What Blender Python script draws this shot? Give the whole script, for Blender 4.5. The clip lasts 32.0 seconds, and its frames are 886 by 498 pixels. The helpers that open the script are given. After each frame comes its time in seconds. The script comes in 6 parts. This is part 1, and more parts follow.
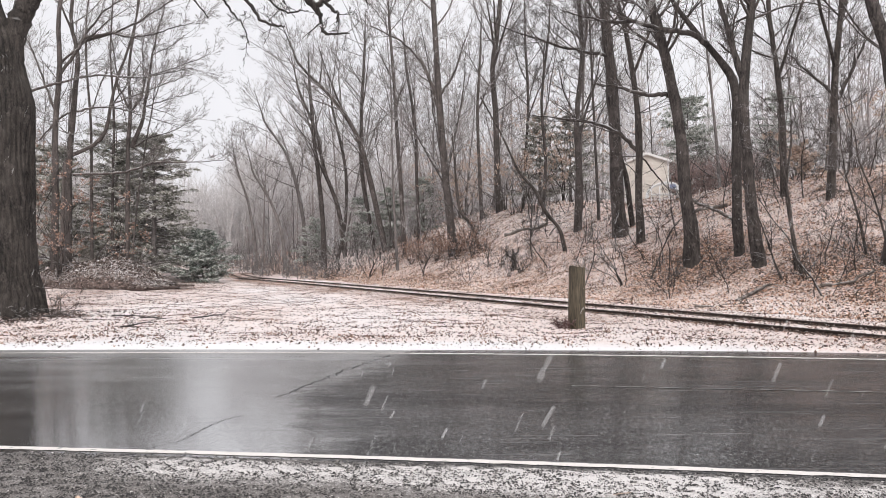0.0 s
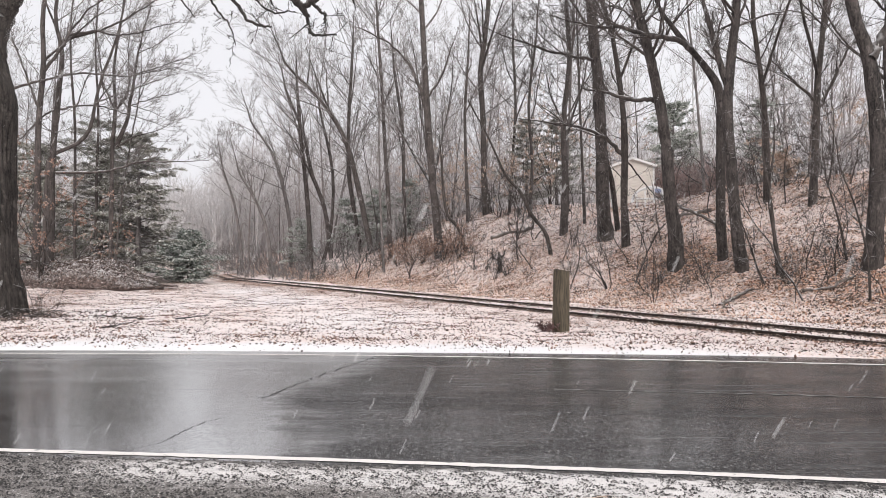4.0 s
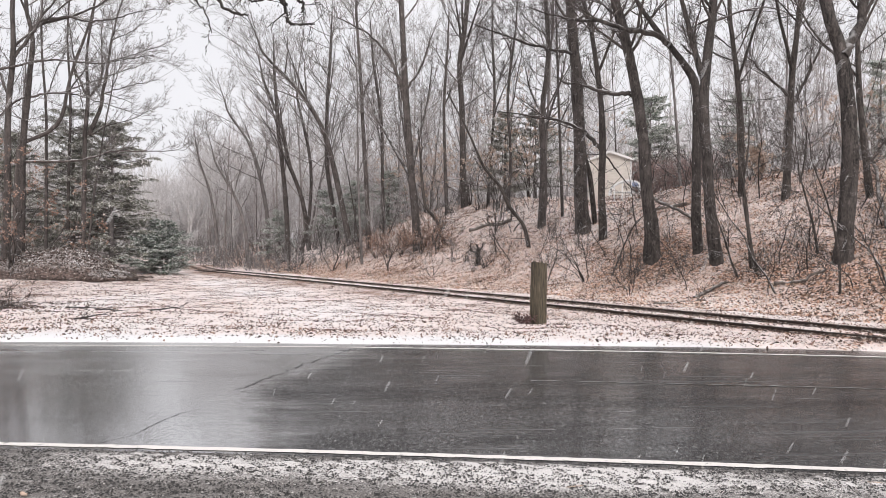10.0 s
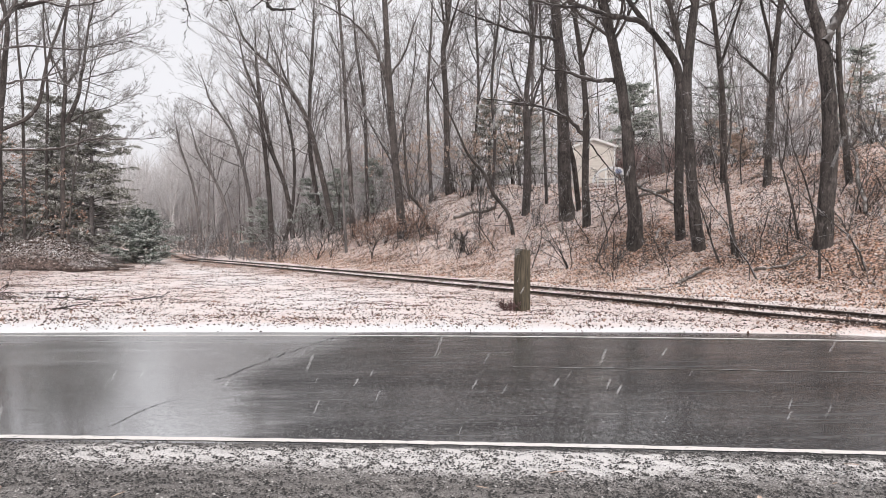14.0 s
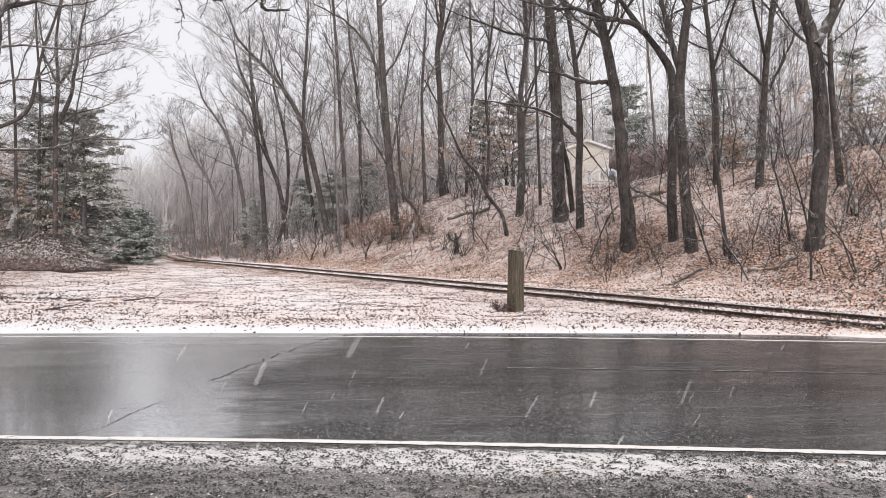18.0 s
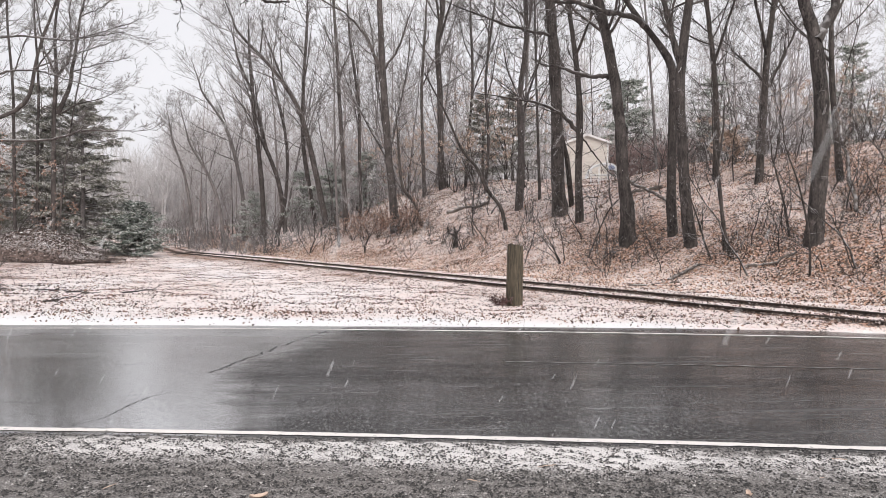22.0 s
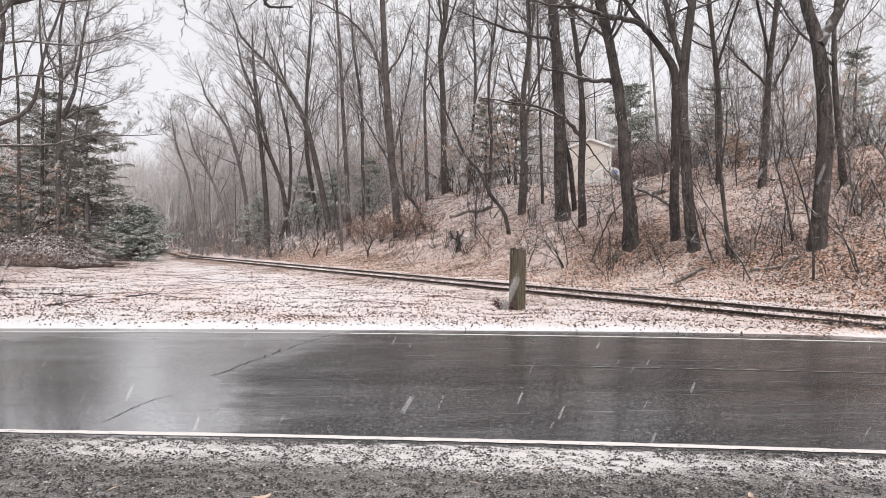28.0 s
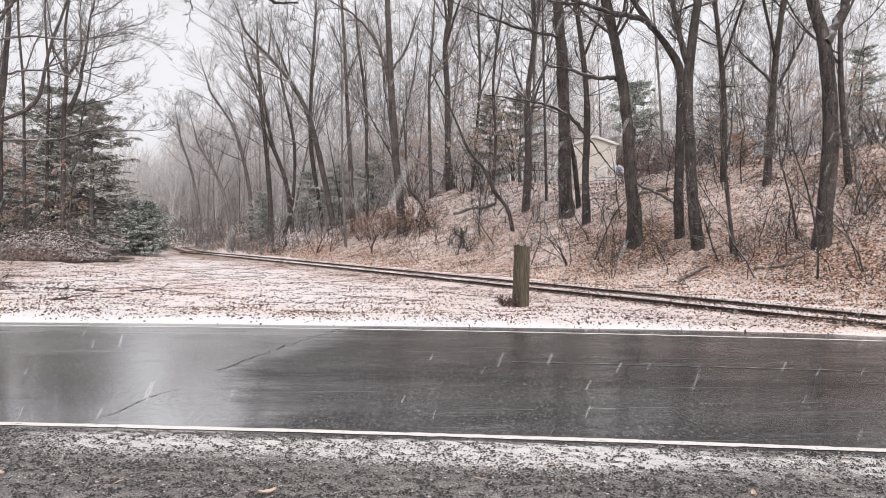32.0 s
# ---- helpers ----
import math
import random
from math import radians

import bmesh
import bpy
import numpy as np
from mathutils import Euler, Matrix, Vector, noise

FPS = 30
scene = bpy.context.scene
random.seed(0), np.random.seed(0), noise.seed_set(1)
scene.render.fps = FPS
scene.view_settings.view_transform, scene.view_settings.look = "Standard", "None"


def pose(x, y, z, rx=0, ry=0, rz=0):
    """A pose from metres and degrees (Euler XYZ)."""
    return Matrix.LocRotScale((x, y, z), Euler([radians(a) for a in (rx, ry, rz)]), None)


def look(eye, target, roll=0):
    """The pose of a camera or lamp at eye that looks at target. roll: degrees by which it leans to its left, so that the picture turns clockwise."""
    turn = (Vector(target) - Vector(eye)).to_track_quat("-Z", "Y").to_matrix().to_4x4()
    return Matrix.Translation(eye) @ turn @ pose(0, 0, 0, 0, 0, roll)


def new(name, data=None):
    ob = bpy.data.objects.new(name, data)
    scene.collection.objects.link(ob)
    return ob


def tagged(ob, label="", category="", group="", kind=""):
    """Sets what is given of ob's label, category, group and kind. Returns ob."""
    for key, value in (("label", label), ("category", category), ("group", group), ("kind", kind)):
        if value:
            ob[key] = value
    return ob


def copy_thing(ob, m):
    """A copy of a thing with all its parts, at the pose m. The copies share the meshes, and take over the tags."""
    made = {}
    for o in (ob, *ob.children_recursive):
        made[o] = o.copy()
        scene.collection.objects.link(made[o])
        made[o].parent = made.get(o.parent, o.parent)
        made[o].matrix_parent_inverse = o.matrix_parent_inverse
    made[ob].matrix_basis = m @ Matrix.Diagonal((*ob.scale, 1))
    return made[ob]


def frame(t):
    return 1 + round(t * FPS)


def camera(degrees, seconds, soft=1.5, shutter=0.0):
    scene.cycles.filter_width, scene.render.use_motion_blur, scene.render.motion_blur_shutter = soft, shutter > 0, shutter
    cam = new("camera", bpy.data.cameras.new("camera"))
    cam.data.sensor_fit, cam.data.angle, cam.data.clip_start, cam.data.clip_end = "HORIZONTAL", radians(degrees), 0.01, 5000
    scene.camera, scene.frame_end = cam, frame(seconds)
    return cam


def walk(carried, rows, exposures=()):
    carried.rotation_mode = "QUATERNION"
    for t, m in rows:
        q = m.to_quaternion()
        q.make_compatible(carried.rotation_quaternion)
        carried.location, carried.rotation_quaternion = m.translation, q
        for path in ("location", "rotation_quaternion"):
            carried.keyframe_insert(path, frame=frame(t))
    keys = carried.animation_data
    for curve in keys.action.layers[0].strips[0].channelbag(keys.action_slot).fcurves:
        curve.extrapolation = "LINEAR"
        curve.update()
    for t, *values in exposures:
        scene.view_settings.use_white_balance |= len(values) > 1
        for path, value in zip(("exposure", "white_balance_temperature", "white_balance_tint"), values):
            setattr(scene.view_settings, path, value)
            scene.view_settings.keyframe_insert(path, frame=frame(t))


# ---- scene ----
cam = camera(66.3, 32.0, soft=0.6, shutter=1.0)
PATH = [
    (0, (0.013, 0.002, 1.6), (0.013, 2.001, 1.627), -0.4),
    (0.5, (0.018, -0.028, 1.609), (0.017, 1.972, 1.648), -0.4),
    (1, (0.026, -0.034, 1.607), (0.03, 1.966, 1.658), -0.5),
    (1.5, (0.027, -0.033, 1.611), (0.036, 1.966, 1.672), -0.5),
    (2, (0.029, -0.029, 1.618), (0.042, 1.97, 1.685), -0.4),
    (2.5, (0.036, -0.025, 1.622), (0.053, 1.973, 1.688), -0.3),
    (3, (0.036, -0.026, 1.616), (0.059, 1.973, 1.676), -0.1),
    (3.5, (0.048, -0.016, 1.609), (0.078, 1.983, 1.655), -0.0),
    (5.5, (0.051, -0.011, 1.613), (0.121, 1.988, 1.63), 0.2),
    (6, (0.051, -0.021, 1.606), (0.13, 1.977, 1.629), 0.3),
    (6.5, (0.046, -0.032, 1.617), (0.127, 1.966, 1.641), 0.5),
    (7, (0.046, -0.031, 1.611), (0.126, 1.967, 1.635), 0.5),
    (7.5, (0.046, -0.033, 1.616), (0.129, 1.965, 1.638), 0.4),
    (8, (0.047, -0.031, 1.617), (0.134, 1.967, 1.635), 0.3),
    (8.5, (0.036, -0.06, 1.624), (0.128, 1.938, 1.639), 0.3),
    (9, (0.028, -0.069, 1.632), (0.123, 1.929, 1.646), 0.3),
    (9.5, (0.054, -0.01, 1.603), (0.152, 1.988, 1.617), 0.4),
    (10, (0.06, -0.001, 1.599), (0.162, 1.996, 1.61), 0.3),
    (10.5, (0.069, 0.003, 1.604), (0.178, 2.0, 1.61), 0.3),
    (11, (0.092, 0.031, 1.591), (0.212, 2.027, 1.596), 0.2),
    (11.5, (0.089, 0.029, 1.599), (0.222, 2.024, 1.6), 0.2),
    (12, (0.09, 0.034, 1.594), (0.231, 2.029, 1.593), 0.2),
    (12.5, (0.098, 0.027, 1.594), (0.244, 2.022, 1.59), 0.0),
    (13, (0.1, 0.034, 1.593), (0.246, 2.028, 1.582), -0.1),
    (13.5, (0.102, 0.034, 1.588), (0.247, 2.029, 1.57), -0.1),
    (14, (0.097, 0.037, 1.591), (0.243, 2.031, 1.566), -0.0),
    (14.5, (0.096, 0.026, 1.592), (0.243, 2.021, 1.566), 0.1),
    (16.5, (0.103, 0.031, 1.587), (0.265, 2.024, 1.571), 0.1),
    (17, (0.099, 0.018, 1.591), (0.262, 2.011, 1.574), 0.0),
    (17.5, (0.1, 0.009, 1.589), (0.264, 2.002, 1.571), 0.1),
    (18, (0.094, 0.006, 1.594), (0.258, 1.999, 1.572), 0.1),
    (18.5, (0.099, 0.019, 1.589), (0.265, 2.012, 1.563), 0.1),
    (19, (0.094, 0.022, 1.592), (0.265, 2.014, 1.562), 0.3),
    (19.5, (0.102, 0.03, 1.589), (0.277, 2.022, 1.556), 0.4),
    (20, (0.102, 0.028, 1.591), (0.281, 2.019, 1.556), 0.5),
    (20.5, (0.101, 0.019, 1.589), (0.279, 2.01, 1.554), 0.5),
    (21, (0.103, 0.026, 1.587), (0.278, 2.019, 1.552), 0.4),
    (21.5, (0.093, 0.028, 1.587), (0.264, 2.02, 1.55), 0.4),
    (22, (0.095, 0.029, 1.587), (0.262, 2.021, 1.547), 0.4),
    (22.5, (0.089, 0.023, 1.588), (0.256, 2.015, 1.542), 0.4),
    (23, (0.097, 0.03, 1.589), (0.268, 2.022, 1.541), 0.6),
    (23.5, (0.102, 0.024, 1.592), (0.285, 2.015, 1.543), 0.7),
    (24, (0.103, 0.019, 1.59), (0.307, 2.008, 1.545), 0.7),
    (24.5, (0.107, 0.001, 1.586), (0.33, 1.989, 1.545), 0.7),
    (25, (0.109, -0.024, 1.583), (0.343, 1.962, 1.548), 0.8),
    (25.5, (0.11, -0.026, 1.576), (0.337, 1.961, 1.547), 0.6),
    (27.5, (0.097, 0.004, 1.572), (0.257, 1.998, 1.545), 0.4),
    (28, (0.097, 0.008, 1.578), (0.255, 2.001, 1.551), 0.4),
    (28.5, (0.1, 0.003, 1.577), (0.26, 1.997, 1.553), 0.3),
    (29, (0.092, -0.009, 1.58), (0.256, 1.984, 1.551), 0.4),
    (29.5, (0.101, 0.0, 1.574), (0.266, 1.993, 1.539), 0.3),
    (30, (0.102, 0.007, 1.577), (0.268, 1.999, 1.535), 0.4),
    (30.5, (0.094, -0.002, 1.578), (0.262, 1.99, 1.532), 0.5),
    (31, (0.091, 0.005, 1.571), (0.259, 1.998, 1.527), 0.6),
    (31.5, (0.093, 0.001, 1.574), (0.253, 1.995, 1.534), 0.6),
    (32, (0.085, -0.009, 1.577), (0.233, 1.985, 1.54), 0.7),
]
walk(cam, [(t, look(eye, target, roll)) for t, eye, target, roll in PATH])

# ---------------------------------------------------------------- light
world = bpy.data.worlds.new("overcast")
scene.world = world
world.use_nodes = True
wn, wl = world.node_tree.nodes, world.node_tree.links
wn.clear()
sky = wn.new("ShaderNodeTexSky")
sky.sky_type, sky.sun_disc = "NISHITA", False
sky.sun_elevation, sky.sun_rotation = radians(38), radians(200)
sky.air_density, sky.dust_density = 1.0, 6.0
dim = wn.new("ShaderNodeVectorMath")
dim.operation = "SCALE"
dim.inputs[3].default_value = 0.08
cloud = wn.new("ShaderNodeTexNoise")
cloud.inputs["Scale"].default_value, cloud.inputs["Detail"].default_value = 1.6, 4
tone = wn.new("ShaderNodeValToRGB")
tone.color_ramp.elements[0].position, tone.color_ramp.elements[0].color = 0.3, (0.77, 0.76, 0.80, 1)
tone.color_ramp.elements[1].position, tone.color_ramp.elements[1].color = 0.75, (0.89, 0.88, 0.91, 1)
veil = wn.new("ShaderNodeMix")
veil.data_type = "RGBA"
veil.inputs["Factor"].default_value = 0.92
back = wn.new("ShaderNodeBackground")
back.inputs["Strength"].default_value = 1.07
wout = wn.new("ShaderNodeOutputWorld")
scene.view_settings.exposure = 0.1
wl.new(sky.outputs[0], dim.inputs[0])
wl.new(dim.outputs[0], veil.inputs["A"])
wl.new(cloud.outputs["Fac"], tone.inputs[0])
wl.new(tone.outputs[0], veil.inputs["B"])
wl.new(veil.outputs["Result"], back.inputs["Color"])
wl.new(back.outputs[0], wout.inputs[0])
sun = new("sun", bpy.data.lights.new("sun", "SUN"))
sun.data.energy, sun.data.angle, sun.data.color = 2.4, radians(40), (1.0, 0.94, 0.89)
sun.matrix_world = look((8, -20, 22), (0, 12, 0))


# ---------------------------------------------------------------- materials
class Mat:
    """A node material with short ways to add what most surfaces need."""

    def __init__(self, name, rough=0.8, metal=0.0, color=(0.5, 0.5, 0.5)):
        self.m = bpy.data.materials.new(name)
        self.m.use_nodes = True
        self.n, self.l = self.m.node_tree.nodes, self.m.node_tree.links
        self.b = self.n["Principled BSDF"]
        self.b.inputs["Roughness"].default_value = rough
        self.b.inputs["Metallic"].default_value = metal
        self.b.inputs["Base Color"].default_value = (*color, 1)
        self.co = self.n.new("ShaderNodeTexCoord").outputs["Object"]

    def put(self, value, socket):
        if isinstance(value, bpy.types.NodeSocket):
            self.l.new(value, socket)
        elif isinstance(value, tuple):
            socket.default_value = (*value, 1) if len(value) == 3 and socket.type == "RGBA" else value
        else:
            socket.default_value = value

    def stretch(self, sx, sy, sz):
        v = self.n.new("ShaderNodeVectorMath")
        v.operation = "MULTIPLY"
        self.l.new(self.co, v.inputs[0])
        v.inputs[1].default_value = (sx, sy, sz)
        return v.outputs[0]

    def noise(self, scale, detail=4, where=None, rough=0.6):
        t = self.n.new("ShaderNodeTexNoise")
        self.l.new(where or self.co, t.inputs["Vector"])
        t.inputs["Scale"].default_value, t.inputs["Detail"].default_value, t.inputs["Roughness"].default_value = scale, detail, rough
        return t.outputs["Fac"]

    def cells(self, scale, where=None, out="Distance"):
        t = self.n.new("ShaderNodeTexVoronoi")
        self.l.new(where or self.co, t.inputs["Vector"])
        t.inputs["Scale"].default_value = scale
        return t.outputs[out]

    def ramp(self, fac, *stops):
        r = self.n.new("ShaderNodeValToRGB")
        while len(r.color_ramp.elements) < len(stops):
            r.color_ramp.elements.new(0.5)
        for e, (at, c) in zip(r.color_ramp.elements, stops):
            e.position, e.color = at, (*(c if isinstance(c, tuple) else (c, c, c)), 1)
        self.l.new(fac, r.inputs[0])
        return r.outputs[0]

    def mix(self, fac, a, b, way="MIX"):
        x = self.n.new("ShaderNodeMix")
        x.data_type, x.blend_type = "RGBA", way
        for value, key in ((fac, "Factor"), (a, "A"), (b, "B")):
            self.put(value, x.inputs[key])
        return x.outputs["Result"]

    def math(self, op, a, b=0.0, c=0.0):
        x = self.n.new("ShaderNodeMath")
        x.operation = op
        for i, v in enumerate((a, b, c)):
            self.put(v, x.inputs[i])
        return x.outputs[0]

    def upward(self, low, high):
        """1 where the surface faces the sky."""
        g = self.n.new("ShaderNodeNewGeometry")
        s = self.n.new("ShaderNodeSeparateXYZ")
        self.l.new(g.outputs["Normal"], s.inputs[0])
        r = self.n.new("ShaderNodeMapRange")
        r.inputs["From Min"].default_value, r.inputs["From Max"].default_value = low, high
        self.l.new(s.outputs[2], r.inputs["Value"])
        return r.outputs[0]

    def island(self):
        return self.n.new("ShaderNodeNewGeometry").outputs["Random Per Island"]

    def own(self):
        return self.n.new("ShaderNodeObjectInfo").outputs["Random"]

    def attr(self, name):
        a = self.n.new("ShaderNodeAttribute")
        a.attribute_name = name
        return a.outputs["Fac"]

    def color(self, c):
        self.put(c, self.b.inputs["Base Color"])
        return self

    def rough(self, r):
        self.put(r, self.b.inputs["Roughness"])
        return self

    def bump(self, h, strength=0.5, dist=0.02):
        b = self.n.new("ShaderNodeBump")
        b.inputs["Strength"].default_value, b.inputs["Distance"].default_value = strength, dist
        self.l.new(h, b.inputs["Height"])
        self.l.new(b.outputs[0], self.b.inputs["Normal"])
        return self


SNOW = (0.88, 0.875, 0.89)


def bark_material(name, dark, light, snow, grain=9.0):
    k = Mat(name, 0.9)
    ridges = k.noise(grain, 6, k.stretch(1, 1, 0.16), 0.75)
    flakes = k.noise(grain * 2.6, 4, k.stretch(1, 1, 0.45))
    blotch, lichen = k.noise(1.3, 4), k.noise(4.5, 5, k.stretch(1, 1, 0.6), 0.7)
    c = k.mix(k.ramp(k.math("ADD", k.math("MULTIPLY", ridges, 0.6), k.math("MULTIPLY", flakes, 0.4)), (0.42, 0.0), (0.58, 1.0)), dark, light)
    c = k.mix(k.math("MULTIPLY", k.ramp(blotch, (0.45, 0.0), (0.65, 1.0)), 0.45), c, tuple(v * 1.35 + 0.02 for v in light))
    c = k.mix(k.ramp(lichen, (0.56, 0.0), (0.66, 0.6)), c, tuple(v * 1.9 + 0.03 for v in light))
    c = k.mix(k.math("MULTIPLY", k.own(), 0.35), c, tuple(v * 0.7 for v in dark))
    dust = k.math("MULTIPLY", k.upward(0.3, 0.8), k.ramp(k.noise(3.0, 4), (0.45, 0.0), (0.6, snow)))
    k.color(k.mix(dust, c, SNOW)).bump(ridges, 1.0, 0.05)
    return k.m


M_BARK = bark_material("bark", (0.014, 0.0115, 0.011), (0.092, 0.076, 0.069), 0.85)
M_OAK = bark_material("furrowed_bark", (0.008, 0.0068, 0.0064), (0.086, 0.072, 0.067), 0.4, 9.0)
M_OLDOAK = bark_material("deeply_furrowed_bark", (0.006, 0.005, 0.0045), (0.055, 0.046, 0.041), 0.4, 13.0)
M_TWIG = bark_material("twigs", (0.024, 0.020, 0.019), (0.098, 0.081, 0.075), 0.8)
# next two: twig colours paled to put the haze of distance into them
M_FAR = bark_material("hazed_twigs", (0.27, 0.247, 0.248), (0.45, 0.415, 0.412), 1.0)
M_HAZE = bark_material("far_hazed_twigs", (0.43, 0.415, 0.42), (0.59, 0.57, 0.575), 1.0)
# bark with haze put into its colour, three steps from far to near
M_MID = bark_material("hazed_bark_far", (0.17, 0.149, 0.143), (0.37, 0.328, 0.316), 0.9)
M_FOG = bark_material("hazed_bark_mid", (0.085, 0.076, 0.075), (0.215, 0.193, 0.188), 0.9)
M_DUSK = bark_material("hazed_bark_near", (0.028, 0.0235, 0.0225), (0.112, 0.095, 0.089), 0.85)
M_RED = bark_material("reddish_twigs", (0.19, 0.125, 0.117), (0.42, 0.30, 0.28), 0.5)
M_STALK = bark_material("dead_stalks", (0.03, 0.012, 0.012), (0.12, 0.055, 0.05), 0.2)
M_OLD = bark_material("dead_wood", (0.05, 0.042, 0.037), (0.17, 0.142, 0.125), 0.55)


def ground_material():
    k = Mat("snowy_ground", 0.95)
    cover = k.attr("litter")
    fine, mid, big, speck = k.noise(17, 5), k.noise(3.2, 5), k.noise(0.5, 3), k.noise(48, 3)
    leaf = k.cells(10.0, None, "Color")
    edge = k.cells(10.0)
    tint = k.ramp(leaf, (0.0, (0.20, 0.125, 0.097)), (0.3, (0.53, 0.295, 0.19)), (0.6, (0.80, 0.51, 0.38)), (0.8, (0.85, 0.66, 0.565)), (1.0, (0.42, 0.20, 0.125)))
    tint = k.mix(k.ramp(edge, (0.36, 0.0), (0.62, 0.9)), tint, (0.055, 0.038, 0.031))
    tint = k.mix(k.ramp(fine, (0.50, 0.0), (0.66, 0.85)), tint, (0.06, 0.042, 0.036))
    crumb = k.math("ADD", k.math("MULTIPLY", speck, 0.45), k.math("ADD", k.math("MULTIPLY", fine, 0.35), k.math("MULTIPLY", mid, 0.2)))
    thin = k.mix(k.ramp(crumb, (0.42, 0.0), (0.51, 1.0)), (0.75, 0.59, 0.545), (0.90, 0.825, 0.805))
    snow = k.mix(k.ramp(cover, (0.02, 0.0), (0.25, 1.0)), SNOW, thin)
    lift = k.math("ADD", k.math("MULTIPLY", mid, 0.45), k.math("ADD", k.math("MULTIPLY", fine, 0.65), k.math("MULTIPLY", big, 0.30)))
    lift = k.math("ADD", lift, k.math("MULTIPLY", k.math("SUBTRACT", speck, 0.5), 0.5))
    gate = k.math("ADD", lift, k.math("MULTIPLY", cover, 0.9))
    mask = k.ramp(k.math("MULTIPLY", gate, 0.6), (0.61, 0.0), (0.66, 1.0))
    k.color(k.mix(mask, snow, tint)).bump(k.math("ADD", mid, k.math("MULTIPLY", fine, 1.5)), 0.8, 0.05)
    return k.m


def asphalt_material():
    k = Mat("wet_asphalt", 0.3)
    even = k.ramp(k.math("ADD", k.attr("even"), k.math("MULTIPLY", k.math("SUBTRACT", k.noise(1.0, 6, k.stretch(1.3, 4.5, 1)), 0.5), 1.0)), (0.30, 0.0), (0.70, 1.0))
    streak = k.noise(1.0, 6, k.stretch(0.13, 3.4, 1))
    lane = k.math("ADD", k.attr("lane"), k.math("MULTIPLY", k.math("SUBTRACT", k.noise(1.0, 4, k.stretch(0.25, 1.2, 1)), 0.5), 0.12))
    # wheel-track bands; the dip at 0.13 puts dark tree reflections into the colour
    worn = k.ramp(lane, (0.0, 0.45), (0.13, 0.30), (0.26, 0.75), (0.37, 0.08), (0.47, 0.55), (0.72, 0.85), (1.0, 0.7))
    fleck = k.noise(1.0, 6, k.stretch(26, 14, 1), 0.85)
    film = k.noise(1.0, 4, k.stretch(0.55, 1.5, 1))
    streak2 = k.noise(1.0, 5, k.stretch(0.4, 11.0, 1))
    grit, chip, blot = k.noise(150, 3), k.noise(38, 4), k.noise(0.9, 4)
    wave = k.math("ADD", k.math("MULTIPLY", streak, 0.6), k.math("MULTIPLY", blot, 0.4))
    c = k.mix(k.ramp(grit, (0.4, 0.0), (0.65, 1.0)), (0.008, 0.008, 0.009), (0.040, 0.039, 0.040))
    c = k.mix(k.ramp(k.noise(1.0, 3, k.stretch(0.45, 0.9, 1)), (0.40, 0.8), (0.56, 0.0)), c, (0.010, 0.010, 0.010))
    c = k.mix(k.ramp(streak, (0.45, 0.0), (0.66, 0.5)), c, (0.062, 0.061, 0.062))
    c = k.mix(k.ramp(streak2, (0.52, 0.0), (0.64, 0.22)), c, (0.12, 0.118, 0.118))
    c = k.mix(k.math("MULTIPLY", k.ramp(chip, (0.56, 0.0), (0.66, 0.75)), k.math("SUBTRACT", 1.0, k.math("MULTIPLY", even, 0.8))), c, (0.15, 0.146, 0.143))
    c = k.mix(k.ramp(chip, (0.34, 0.7), (0.44, 0.0)), c, (0.004, 0.004, 0.004))
    c = k.mix(k.math("MULTIPLY", k.ramp(fleck, (0.48, 0.0), (0.62, 0.8)), k.math("MULTIPLY", worn, k.math("SUBTRACT", 1.0, k.math("MULTIPLY", even, 0.8)))), c, (0.22, 0.216, 0.213))
    # smooth side paled, most at the far lane: sky sheen in the base colour
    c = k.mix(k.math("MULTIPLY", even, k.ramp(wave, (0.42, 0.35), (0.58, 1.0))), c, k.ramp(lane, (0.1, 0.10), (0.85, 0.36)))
    c = k.mix(k.ramp(fleck, (0.36, 0.6), (0.46, 0.0)), c, (0.006, 0.006, 0.006))
    # sparse pale specks: glints of wet aggregate put into the base colour
    c = k.mix(k.math("MULTIPLY", k.ramp(fleck, (0.575, 0.0), (0.635, 0.85)), k.math("SUBTRACT", 1.0, k.math("MULTIPLY", even, 0.9))), c, (0.33, 0.325, 0.32))
    r = k.mix(even,  k.ramp(wave, (0.40, 0.07), (0.62, 0.24)), k.ramp(wave, (0.40, 0.12), (0.62, 0.26)))
    r = k.mix(k.ramp(streak2, (0.50, 0.0), (0.66, 0.75)), r, (0.33, 0.33, 0.33))
    k.color(c).rough(r)
    k.b.inputs["IOR"].default_value = 1.6
    k.b.inputs["Coat IOR"].default_value = 12.0
    near = k.math("MULTIPLY", k.ramp(lane, (0.30, 1.0), (0.62, 0.12)), k.ramp(film, (0.36, 0.45), (0.58, 1.0)))
    pools = k.math("MULTIPLY", k.ramp(film, (0.42, 0.06), (0.64, 0.42)), k.ramp(fleck, (0.44, 0.1), (0.56, 1.0)))
    pools = k.math("MAXIMUM", pools, k.math("MULTIPLY", k.math("MULTIPLY", near, k.ramp(k.noise(1.0, 3, k.stretch(0.7, 1.1, 1)), (0.38, 0.25), (0.60, 1.1))), k.ramp(fleck, (0.42, 0.03), (0.57, 0.40))))
    k.put(k.math("MAXIMUM", k.math("MULTIPLY", even, k.ramp(fleck, (0.40, 0.72), (0.54, 1.0))), pools), k.b.inputs["Coat Weight"])
